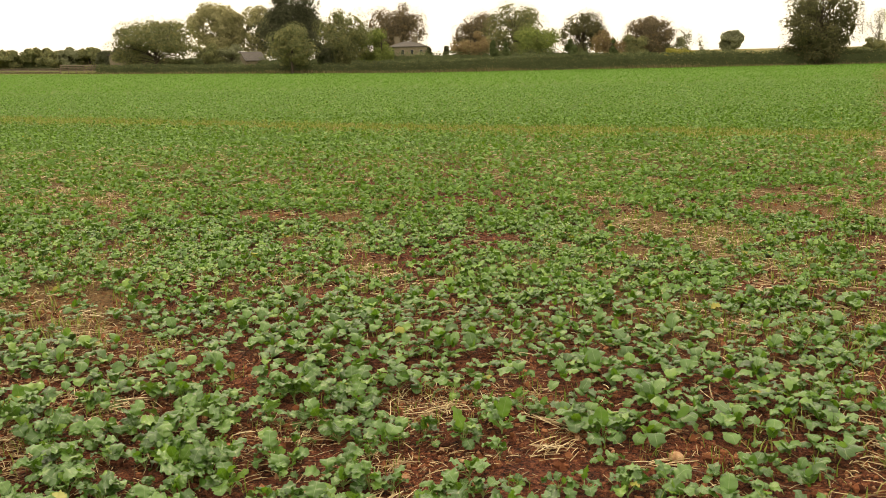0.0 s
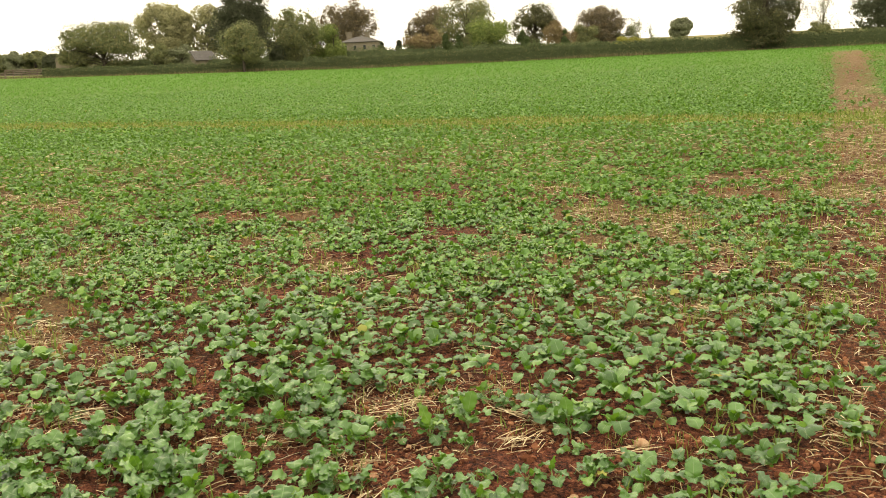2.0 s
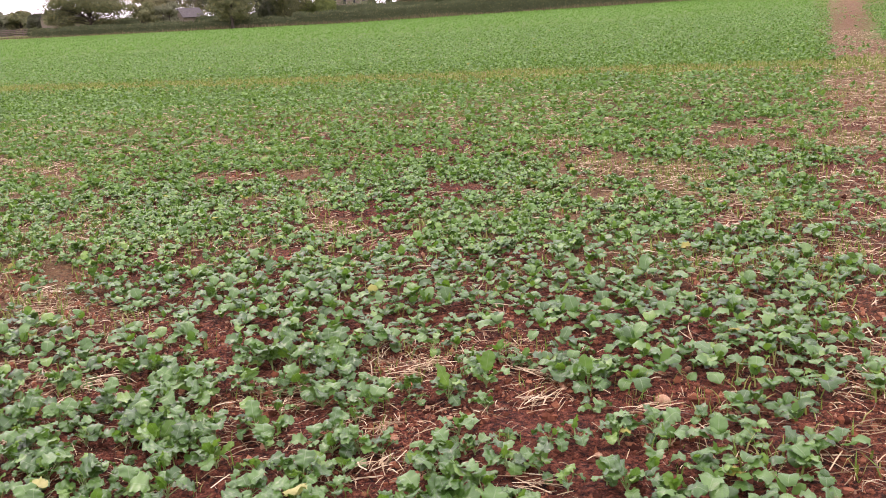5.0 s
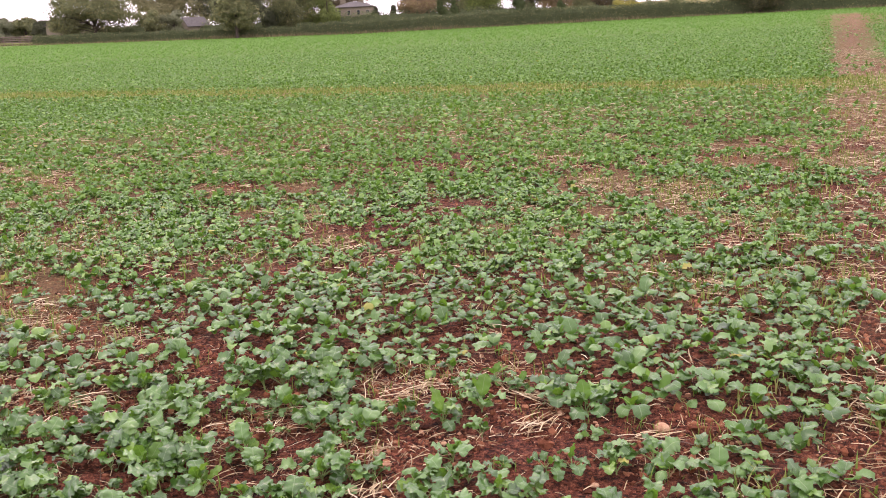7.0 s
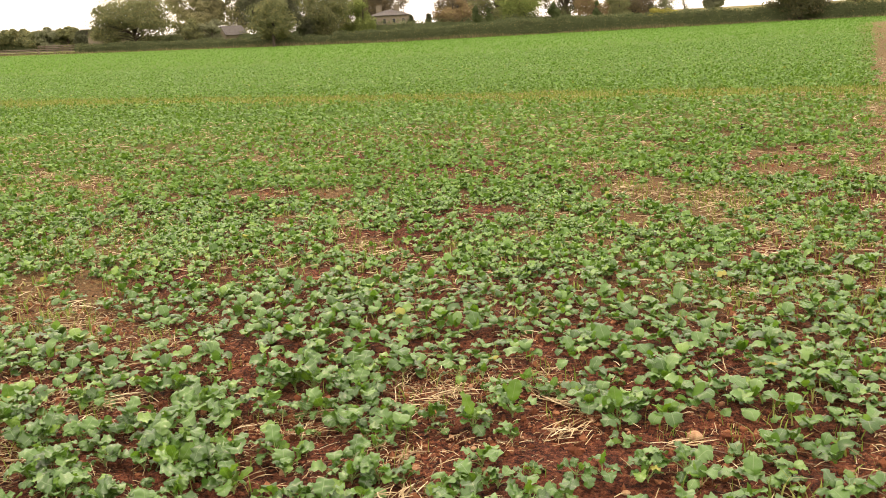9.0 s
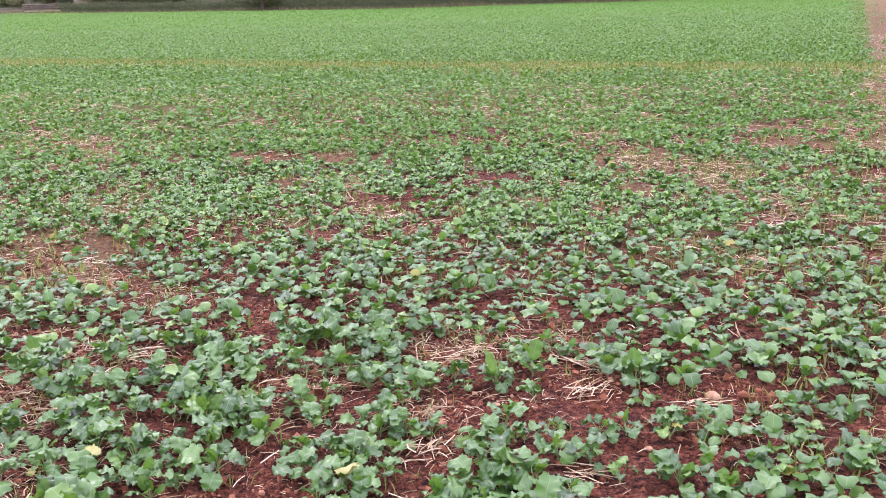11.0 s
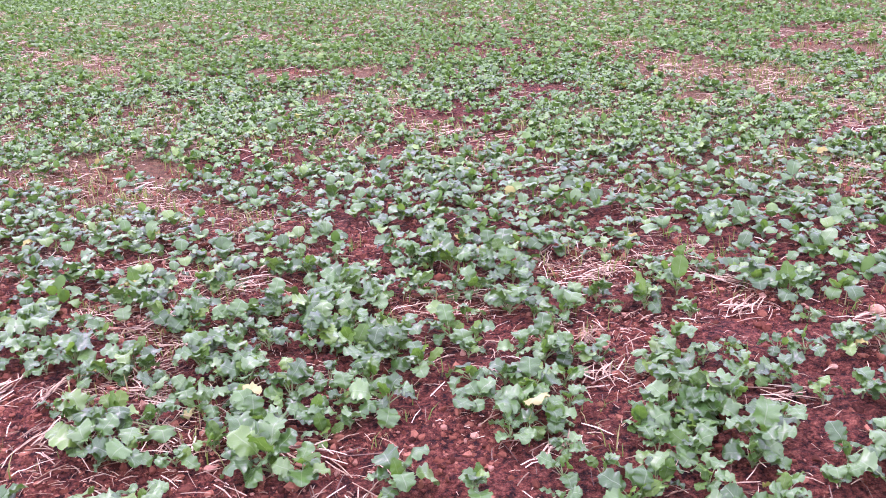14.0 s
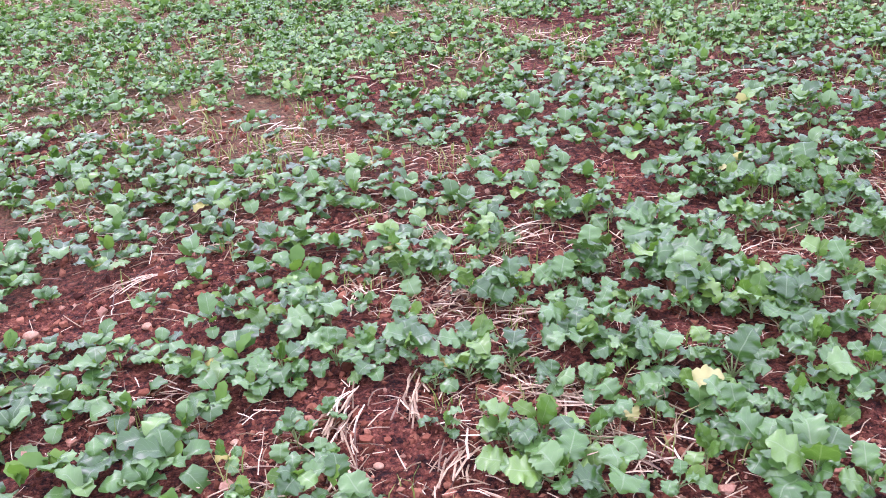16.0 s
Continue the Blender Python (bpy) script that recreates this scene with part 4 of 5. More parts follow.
for bx, by, heading, spread, count in BUNDLES + MORE_BUNDLES:
    bundle = new("straw_bundle")
    bundle.location = (bx, by, float(ground_z(bx, by)))
    tagged(bundle, "loose bundle of pale dry straw lying on red soil", "straw", "straw bundles")
    for k in range(int(count * 1.25)):
        s = rng.uniform(0.04, 0.14)
        out, side = rng.normal(0, 0.05), rng.normal(0, 0.022)
        ox, oy = out * math.cos(radians(heading)) - side * math.sin(radians(heading)), out * math.sin(radians(heading)) + side * math.cos(radians(heading))
        oz = float(ground_z(bx + ox, by + oy)) - bundle.location.z + 0.008 + 0.0022 * (k % 9)
        under(new("straw", pieces[k % 6]), bundle).matrix_basis = pose(ox, oy, oz, 0, rng.uniform(-9, 5), heading + rng.normal(0, spread)) @ Matrix.Diagonal((s, rng.uniform(0.12, 0.24), 0.13, 1))


def blades(name, x, y, height, width, mat, label, category, droop=0.5):
    m = len(x)
    yaw = rng.uniform(0, 6.28, m)
    lean = rng.uniform(0.1, 1.0, m) * droop
    z = ground_z(x, y)
    s = np.stack([np.cos(yaw), np.sin(yaw)], -1)
    pts = []
    for t, w in ((0, 1.0), (0.55, 0.8), (1.0, 0.12)):
        out = lean * height * t * t
        cx, cy_ = x - s[:, 1] * out, y + s[:, 0] * out
        cz = z + height * t * (1 - 0.25 * lean * t)
        for sg in (-1, 1):
            pts.append(np.stack([cx + sg * s[:, 0] * width * w, cy_ + sg * s[:, 1] * width * w, cz], -1))
    v = np.stack(pts, 1).reshape(-1, 3)
    f = (np.array([[0, 1, 3, 2], [2, 3, 5, 4]])[None] + (np.arange(m) * 6)[:, None, None]).reshape(-1, 4)
    return tagged(new(name, mesh_of(name, v, f, [mat])), label, category, kind="stuff")


def tufts(x, y, per, radius):
    x, y = np.repeat(x, per), np.repeat(y, per)
    return x + rng.normal(0, radius, len(x)), y + rng.normal(0, radius, len(x))


x, y = tufts(*uneven(-3.2, 2.8, 1.9, 4.8, 1100), 6, 0.022)
blades("grass", x, y, rng.uniform(0.03, 0.08, len(x)), rng.uniform(0.0012, 0.0026, len(x)), grass_mat, "thin yellow-green volunteer grass in the crop", "grass", 0.9)
t_a, t_c = rng.uniform(2.5, 17, 700), rng.uniform(0.3, 2.4, 700)
keep = fbm(t_a * 1.1, t_c * 1.1, 44) > 0.47
t_a, t_c = t_a[keep], t_c[keep]
x, y = tufts(t_a * AHEAD[0] + t_c * ACROSS[0], t_a * AHEAD[1] + t_c * ACROSS[1], 9, 0.06)
blades("grass", x, y, rng.uniform(0.03, 0.09, len(x)), rng.uniform(0.0025, 0.005, len(x)), grass_mat, "thin volunteer grass along the bare strip", "grass", 0.9)
x, y = tufts(*uneven(-9, 8, 4.0, 16, 20000), 5, 0.06)
blades("grass", x, y, rng.uniform(0.03, 0.08, len(x)), rng.uniform(0.003, 0.006, len(x)), grass_mat, "thin yellow-green volunteer grass in the crop", "grass", 0.9)
t_a, t_c = rng.normal(18.6, 1.0, 12000), rng.uniform(-40, 14, 12000)
t_a = t_a + np.clip(-t_c - 3, 0, 40) * 0.06
x, y = tufts(t_a * AHEAD[0] + t_c * ACROSS[0], t_a * AHEAD[1] + t_c * ACROSS[1], 4, 0.06)
blades("grass", x, y, rng.uniform(0.03, 0.10, len(x)), rng.uniform(0.008, 0.016, len(x)), grass_mat, "yellowish grass along a thin line in the crop", "grass", 0.8)

pebble_v = np.array([(1, 0, 0), (-1, 0, 0), (0, 1, 0), (0, -1, 0), (0, 0, 1), (0, 0, -1)], float)
pebble_f = np.array([(0, 2, 4), (2, 1, 4), (1, 3, 4), (3, 0, 4), (2, 0, 5), (1, 2, 5), (3, 1, 5), (0, 3, 5)])
ball = bmesh.new()
bmesh.ops.create_icosphere(ball, subdivisions=1, radius=1)
ball_v = np.array([v.co for v in ball.verts])
ball_f = np.array([[v.index for v in f.verts] for f in ball.faces])
ball.free()


def lumps(name, x, y, r, mat, label, category, form_v=ball_v, form_f=ball_f):
    m = len(x)
    shape = form_v[None] * rng.uniform(0.5, 1.35, (m, len(form_v), 1)) * rng.uniform(0.6, 1.25, (m, 1, 3)) * r[:, None, None]
    v = shape + np.stack([x, y, ground_z(x, y) + 0.1 * r], -1)[:, None]
    f = (form_f[None] + (np.arange(m) * len(form_v))[:, None, None]).reshape(-1, 3)
    return tagged(new(name, mesh_of(name, v.reshape(-1, 3), f, [mat])), label, category, kind="stuff")


x, y = rng.uniform(-3.3, 2.7, 15000), 1.3 + 3.9 * rng.uniform(0, 1, 15000) ** 1.3
ok = rng.uniform(0, 1, len(x)) < 1.1 - 0.85 * density(x, y)
x, y = x[ok], y[ok]
lumps("soil_clods", x, y, 0.004 + 0.016 * rng.uniform(0, 1, len(x)) ** 2.2, clod_mat, "crumbly red soil clods", "soil")
x, y = rng.uniform(-3.0, 2.4, 60000), rng.uniform(1.4, 3.9, 60000)
ok = rng.uniform(0, 1, len(x)) < 0.62 - 0.9 * density(x, y)
x, y = x[ok], y[ok]
lumps("soil_crumbs", x, y, 0.003 + 0.006 * rng.uniform(0, 1, len(x)) ** 2, clod_mat, "fine red soil crumbs between the plants", "soil", pebble_v, pebble_f)
x, y = rng.uniform(-6, 7, 13000), 5.0 + 9 * rng.uniform(0, 1, 13000) ** 1.2
ok = rng.uniform(0, 1, len(x)) < 0.06 + 0.5 * smooth(0.45 - density(x, y), 0, 0.3)
x, y = x[ok], y[ok]
lumps("soil_clods", x, y, 0.006 + 0.018 * rng.uniform(0, 1, len(x)) ** 2.5, clod_mat, "dark red clods in the gaps of the crop", "soil")

shape = ball_v * rng.uniform(0.7, 1.25, (len(ball_v), 1)) * [0.055, 0.05, 0.04]
clod = new("soil_clod", mesh_of("soil_clod", shape, ball_f, [plain_material("wet_dark_soil", (0.012, 0.007, 0.005), (0.05, 0.026, 0.017), 30)]))
clod.location = (4.06, 11.9, float(ground_z(4.06, 11.9)) + 0.04)
tagged(clod, "large dark clod of soil among the crop", "soil")

STONES = [(1.252, 2.657, 0.036), (-2.25, 2.93, 0.022), (-2.60, 2.98, 0.028), (1.86, 2.98, 0.03), (-0.20, 2.0, 0.016), (-1.62, 2.12, 0.014),
          (0.46, 2.62, 0.015), (-1.95, 2.3, 0.013), (0.95, 2.3, 0.018), (-1.75, 3.0, 0.014), (1.1, 2.55, 0.014)]
for sx, sy, r in STONES:
    shape = ball_v * rng.uniform(0.8, 1.15, (len(ball_v), 1)) * [1.15, 0.9, 0.7] * r
    me = mesh_of("stone", shape, ball_f, [stone_mat], True)
    ob = new("stone", me)
    ob.location = (sx, sy, float(ground_z(sx, sy)) + 0.3 * r)
    ob.modifiers.new("round", "SUBSURF").levels = 1
    ob.modifiers["round"].render_levels = 2
    tagged(ob, "small tan stone half sunk in red soil", "stone", "stones in the soil")


# ---- hedge, trees and houses beyond the field ----
def cards(centres, sizes, r, outward):
    """Leaf clumps: bent four-cornered leaves that face more or less outward."""
    m = len(centres)
    k = outward / (np.linalg.norm(outward, axis=1, keepdims=True) + 1e-9) + r.normal(0, 0.42, (m, 3))
    k /= np.linalg.norm(k, axis=1, keepdims=True)
    e = np.cross(k, r.normal(size=(m, 3)))
    e /= np.linalg.norm(e, axis=1, keepdims=True)
    d = np.cross(e, k)
    s = sizes[:, None]
    pts = np.stack([centres - d * s, centres + e * s * r.uniform(0.4, 0.8, (m, 1)) - k * s * 0.3, centres + d * s, centres - e * s * r.uniform(0.4, 0.8, (m, 1)) - k * s * 0.3], 1)
    return pts.reshape(-1, 3), np.arange(4 * m).reshape(-1, 4)


def tree(name, label, x, y, top, wide, leaf, base=None, bole=0.22, lobes=14, leaves=3200, size=0.17, gaps=0.0, limb=bark, seed=1, deep=None, pointed=False, slim=1.0):
    """A tapered trunk with limbs under a crown of many small leaf clumps."""
    r = np.random.default_rng(seed)
    z0 = float(rise(x, y)) - 0.1 if base is None else base
    h = top - z0
    bole = bole * 0.6
    deep = deep or wide * 0.85
    thing = new(name)
    thing.location = (x, y, z0)
    tagged(thing, label, "tree", "trees beyond the field")
    cz = h * (1 + bole) / 2
    half = np.array([wide / 2 * (1 if pointed else 1.1), deep / 2, h * (1 - bole) / 2])
    lobes = int(lobes * (2.2 if not pointed else 1.2))
    q = r.normal(size=(lobes, 3))
    q /= np.linalg.norm(q, axis=1, keepdims=True)
    q *= r.uniform(0.02, 0.66, (lobes, 1)) ** 0.42
    if pointed:
        q[:, :2] *= (0.95 - 0.75 * (q[:, 2:3] * 0.5 + 0.5))
    mid_ = q * half + [0, 0, cz]
    rad = r.uniform(0.20, 0.44, (lobes, 1)) * half * [1, 1, 0.8]
    if pointed:
        rad = rad * 1.25 * (1 - 0.5 * (q[:, 2:3] * 0.5 + 0.5))
    leaves = int(leaves * 2.7)
    # limbs
    trunk_r = max(0.12, 0.028 * h) * slim
    wob = r.normal(0, 0.03 * h, 2)
    main = np.array([[0, 0, 0], [0.2 * wob[0], 0.2 * wob[1], h * 0.18], [0.5 * wob[0], 0.5 * wob[1], h * 0.4], [wob[0], wob[1], h * 0.62], [wob[0], wob[1], h * 0.85]])
    paths, rads = [main], [trunk_r * np.array([1.35, 1.0, 0.75, 0.45, 0.12])]
    tt = np.linspace(0, 1, 5)
    for c in mid_:
        s0 = min(max(0.5 * c[2] / h + r.uniform(-0.08, 0.12), 0.12), 0.66)
        start = np.array([np.interp(s0, [0, 0.18, 0.4, 0.62, 0.85], main[:, k]) for k in range(3)])
        start[2] = min(start[2], c[2] * 0.9)
        bend = (start + c) / 2 + [0, 0, 0.08 * h] + r.normal(0, 0.02 * h, 3)
        p = ((1 - tt) ** 2)[:, None] * start + (2 * tt * (1 - tt))[:, None] * bend + (tt**2)[:, None] * c
        paths.append(p)
        rads.append(trunk_r * np.linspace(0.30, 0.05, 5))
        for _ in range(2):
            w = r.normal(size=3)
            w[2] = abs(w[2]) * 0.8
            w /= np.linalg.norm(w)
            a0 = p[int(r.integers(2, 5))]
            e0 = c + w * rad.mean() * r.uniform(0.7, 1.0)
            b0 = (a0 + e0) / 2 + r.normal(0, 0.015 * h, 3)
            paths.append(((1 - tt) ** 2)[:, None] * a0 + (2 * tt * (1 - tt))[:, None] * b0 + (tt**2)[:, None] * e0)
            rads.append(trunk_r * np.linspace(0.13, 0.03, 5))
    v, f = tubes(paths, rads, 3)
    under(tagged(new("trunk", mesh_of("trunk", v, f, [limb], True)), "trunk and spreading limbs"), thing)
    # crown
    pick = r.integers(0, lobes, leaves)
    d = r.normal(size=(leaves, 3))
    d /= np.linalg.norm(d, axis=1, keepdims=True)
    rr = np.where(r.uniform(0, 1, (leaves, 1)) < 0.62, r.uniform(0.78, 0.97, (leaves, 1)), r.uniform(0.04, 1, (leaves, 1)) ** 0.4)
    pts = mid_[pick] + d * rr * rad[pick]
    edge = np.linalg.norm((pts - [0, 0, cz]) / half, axis=1)
    outline = 0.84 + 0.34 * fbm(np.arctan2(pts[:, 2] - cz, pts[:, 0]) * 2.6 + 20, pts[:, 1] * 0.2 + seed, seed + 9)
    pts = np.where((edge > outline)[:, None], (pts - [0, 0, cz]) * (outline * r.uniform(0.9, 1.0, leaves) / edge)[:, None] + [0, 0, cz], pts)
    face = d * 0.7 + (pts - [0, 0, cz]) / half * 0.5 + [0, 0, 0.35]
    if gaps:
        g = fbm(pts[:, 0] * 0.55 + 9, pts[:, 2] * 0.55 + pts[:, 1] * 0.2, seed + 3)
        pts, face = pts[g > 0.28 + 0.3 * gaps], face[g > 0.28 + 0.3 * gaps]
    pts[:, 2] = np.maximum(pts[:, 2], 0.25)
    sizes = r.uniform(0.55, 1.2, len(pts)) * size
    if gaps < 0.28:  # the denser inside of the crown
        m = leaves // 6
        pick = r.integers(0, lobes, m)
        d = r.normal(size=(m, 3))
        d *= (r.uniform(0, 0.78, (m, 1)) ** 0.4) / np.linalg.norm(d, axis=1, keepdims=True)
        inner = mid_[pick] + d * rad[pick]
        reach = np.linalg.norm((inner - [0, 0, cz]) / half, axis=1, keepdims=True)
        inner = np.where(reach > 0.8, (inner - [0, 0, cz]) * (0.8 / reach) + [0, 0, cz], inner)
        inner[:, 2] = np.maximum(inner[:, 2], 0.4)
        face = np.concatenate([face, d + [0, 0, 0.3]])
        pts, sizes = np.concatenate([pts, inner]), np.concatenate([sizes, r.uniform(1.5, 2.8, m) * size])
    v, f = cards(pts, sizes, r, face)
    under(new("crown", mesh_of("crown", v, f, [leaf])), thing)
    return thing


def hedge(name, label, x0, y0, x1, y1, h0, h1, thick, seed, count):
    r = np.random.default_rng(seed)
    count = int(count * 1.25)
    t = r.uniform(0, 1, count)
    hgt = (h0 + (h1 - h0) * t) * (0.86 + 0.28 * fbm(t * 40, t * 0 + 3, seed, 3))
    ang = r.uniform(-0.15, np.pi + 0.15, count)
    rim = r.uniform(0.8, 1.04, count)
    across = np.cos(ang) * thick / 2 * rim
    up = np.clip(np.abs(np.sin(ang)) ** 0.6 * rim, 0.03, 1.2) * hgt
    x, y = x0 + (x1 - x0) * t, y0 + (y1 - y0) * t + across
    v, f = cards(np.stack([x, y, rise(x, y) + up], -1), r.uniform(0.08, 0.24, count), r, np.stack([0 * ang, np.cos(ang), np.abs(np.sin(ang)) + 0.2], -1))
    # dense woody heart
    k = 160
    tk = np.linspace(0, 1, k)
    hk = (h0 + (h1 - h0) * tk) * (0.86 + 0.28 * fbm(tk * 40, tk * 0 + 3, seed, 3)) * 0.86
    ring = np.radians([0, 35, 70, 110, 145, 180])
    cx, cy_ = x0 + (x1 - x0) * tk, y0 + (y1 - y0) * tk
    cv = np.stack([np.repeat(cx[:, None], 6, 1), cy_[:, None] + np.cos(ring) * thick * 0.42, rise(cx, cy_)[:, None] + np.sin(ring) ** 0.6 * hk[:, None] - 0.05], -1).reshape(-1, 3)
    cf = grid_faces(k, 6)
    thing = new(name)
    tagged(thing, label, "hedge", "hedges along the field")
    under(new("foliage", mesh_of("foliage", v, f, [HEDGE])), thing)
    under(tagged(new("heart", mesh_of("heart", cv, cf, [HEDGE])), "dense dark heart of twigs"), thing)
    return thing


hedge("hedge", "clipped dark green field hedge", -86, 197, -27, 192, 2.0, 2.1, 2.4, 3, 9000)
hedge("hedge", "tall dark green field hedge", -29, 192.5, 20, 186, 2.5, 3.3, 2.6, 4, 11000)
hedge("hedge", "tall dark green overgrown field hedge", 18, 186.5, 128, 168, 3.3, 3.1, 2.8, 5, 22000)

hedge("shrub_belt", "low belt of mixed shrubs behind the field hedge", -79, 214, -32, 209, 3.4, 3.6, 3.5, 6, 5000)
hedge("shrub_belt", "tall belt of garden shrubs behind the field hedge", -32, 209, 22, 205, 4.3, 4.6, 3.5, 9, 6500)
hedge("shrub_belt", "low belt of mixed shrubs behind the field hedge", 20, 207, 56, 212, 3.4, 3.2, 3.5, 7, 4000)
hedge("shrub_belt", "far belt of dark shrubs at the field corner", -190, 282, -84, 262, 4.4, 4.0, 5.0, 8, 8000)
tree("oak_tree", "broad olive-green oak with rounded crown", -76.4, 207, 14.9, 21.5, OLIVE, leaves=7000, bole=0.10, lobes=26, seed=11)
tree("oak_tree", "low side crown of olive-green oak", -82.4, 208, 9.8, 9.0, OLIVE, leaves=2300, bole=0.1, lobes=12, gaps=0.15, seed=12)
tree("shrub", "low dark olive bush beside the hedge", -63, 201, 8.0, 7.5, OLIVE, leaves=1700, bole=0.05, lobes=9, seed=13)
tree("shrub", "pale green bush beside the hedge", -57.5, 203, 7.6, 7, GREY, leaves=1400, bole=0.05, lobes=9, seed=14)
tree("willow_tree", "tall pale yellow-green willow with visible limbs", -70, 236, 20.3, 15, PALE, leaves=6000, bole=0.2, lobes=20, gaps=0.25, size=0.30, limb=pale_bark, seed=15)
tree("willow_tree", "tall pale yellow-green willow with visible limbs", -60.5, 238, 19.8, 13, PALE, leaves=3800, bole=0.2, lobes=14, gaps=0.3, size=0.30, limb=pale_bark, seed=16)
tree("cedar_tree", "tall very dark green evergreen with dense crown", -51.0, 226, 22.6, 20.5, DARK, leaves=7500, bole=0.03, lobes=34, pointed=True, seed=17)
tree("cedar_tree", "tall very dark green evergreen with dense crown", -45.6, 228, 23.4, 18.5, DARK, leaves=7500, bole=0.03, lobes=34, pointed=True, seed=18)
tree("field_tree", "rounded olive tree with short trunk before the hedge", -41.1, 190.3, 11.3, 11.2, OLIVE, leaves=4300, bole=0.12, lobes=18, seed=19)
tree("field_tree", "dark olive tree with thin top", -32.0, 200, 15.2, 12.4, OLIVE, leaves=5200, bole=0.05, lobes=22, gaps=0.12, seed=20)
tree("field_tree", "dark green bush tree by the hedge", -35.8, 198, 9.0, 6.5, DARK, leaves=1800, bole=0.03, lobes=9, seed=21)
tree("garden_tree", "yellow-green garden tree with leafy crown", -27.4, 207, 12.2, 9.0, BRIGHT, leaves=2900, bole=0.08, lobes=14, gaps=0.15, seed=22)
tree("garden_tree", "bright yellow-green garden tree", -24.2, 205, 9.6, 6.2, BRIGHT, leaves=2200, bole=0.05, lobes=12, seed=23)
tree("copper_beech", "domed purple-brown copper beech with thinning leaves", -26.4, 266, 22.0, 18.5, COPPER, leaves=8200, bole=0.14, lobes=34, gaps=0.0, seed=24)
tree("conifer", "small dark green garden conifer", -14.1, 216, 7.4, 2.9, DARK, leaves=700, bole=0.02, lobes=8, pointed=True, size=0.28, seed=25)
tree("conifer", "small dark green garden conifer", -10.0, 216, 7.3, 2.7, DARK, leaves=700, bole=0.02, lobes=8, pointed=True, size=0.28, seed=26)
tree("rust_tree", "rounded rust-brown autumn beech", -3.9, 210, 10.0, 9.2, RUST, leaves=3000, bole=0.03, lobes=14, seed=27)
tree("copper_beech", "purple-brown copper beech behind other trees", -3.2, 256, 17.8, 13.5, COPPER, leaves=4600, bole=0.15, lobes=20, gaps=0.0, seed=28)
tree("lime_tree", "tall olive-green lime tree with full crown", 6.6, 236, 18.6, 16.5, OLIVE, leaves=6500, bole=0.02, lobes=26, gaps=0.0, seed=29)
tree("bare_tree", "thin-leaved tree with open branches", 10.2, 246, 17.8, 8.2, GREY, leaves=800, bole=0.2, lobes=14, gaps=0.5, seed=30, slim=0.6)
tree("garden_tree", "bright green rounded garden tree", 11.5, 212, 12.0, 11.5, BRIGHT, leaves=3600, bole=0.04, lobes=16, seed=31)
tree("conifer", "small pointed green conifer", 1.2, 203.2, 7.9, 3.2, CONIFER, leaves=600, bole=0.02, lobes=8, pointed=True, size=0.26, seed=32)
tree("conifer", "small pointed green conifer", 3.9, 203.2, 6.9, 3.6, CONIFER, leaves=650, bole=0.02, lobes=8, pointed=True, size=0.26, seed=33)
tree("ash_tree", "grey-green tree with forked dark trunk", 24.2, 236, 15.6, 13.2, ASH, leaves=4200, bole=0.14, lobes=22, gaps=0.12, seed=34)
tree("conifer", "olive-green pointed garden conifer", 18.0, 204, 7.9, 4.2, CONIFER, leaves=800, bole=0.02, lobes=8, pointed=True, size=0.28, seed=35)
tree("brown_tree", "brown-leaved bushy autumn tree", 30.5, 231, 10.4, 11.5, RUST, leaves=2300, bole=0.04, lobes=14, gaps=0.1, seed=36)
tree("conifer", "small pale green conifer", 27.4, 203, 7.0, 3.0, CONIFER, leaves=500, bole=0.02, lobes=7, pointed=True, size=0.26, seed=37)
tree("copper_beech", "broad brown-purple copper beech", 41.4, 241, 14.8, 15, COPPER, leaves=6000, bole=0.06, lobes=24, gaps=0.0, seed=138)
tree("field_tree", "low olive tree beside a copper beech", 35.8, 226, 9.4, 7.5, OLIVE, leaves=2000, bole=0.04, lobes=12, seed=39)
tree("shrub", "grey-green rounded bush behind the hedge", 48.8, 241, 8.2, 7.0, GREY, leaves=1400, bole=0.04, lobes=9, seed=40)
tree("shrub", "golden yellow bush above the hedge", 41.8, 204, 5.3, 7.2, GOLD, leaves=1300, bole=0.02, lobes=9, seed=41)
tree("bare_tree", "slender nearly leafless tree", 55.0, 261, 12.3, 5.5, GREY, leaves=330, bole=0.25, lobes=11, gaps=0.3, seed=42, slim=0.5)
tree("bare_tree", "slender nearly leafless tree", 59.5, 262, 9.8, 4.0, GREY, leaves=160, bole=0.3, lobes=8, gaps=0.3, seed=43, slim=0.5)
tree("round_tree", "small round grey-green tree on the rise", 85.7, 330, 12.3, 8.8, GREY, leaves=1700, bole=0.12, lobes=14, gaps=0.15, seed=44, size=0.4)
tree("ash_tree", "large dark open-crowned tree in the hedge", 62.4, 178, 17.2, 15.5, ASH, leaves=6200, bole=0.08, lobes=30, gaps=0.22, seed=45)
tree("ash_tree", "lower dark skirt of leaves in the hedge", 62.8, 178.5, 7.6, 13.5, ASH, leaves=2600, bole=0.02, lobes=16, gaps=0.12, seed=46)
tree("bare_tree", "sparse pale-branched tree behind the hedge", 93.7, 226, 13.4, 10.5, GREY, leaves=750, bole=0.15, lobes=16, gaps=0.4, seed=47, slim=0.6)
tree("shrub", "dark rounded bush behind the hedge", 88, 216, 6.9, 6.6, OLIVE, leaves=1300, bole=0.03, lobes=9, seed=48)
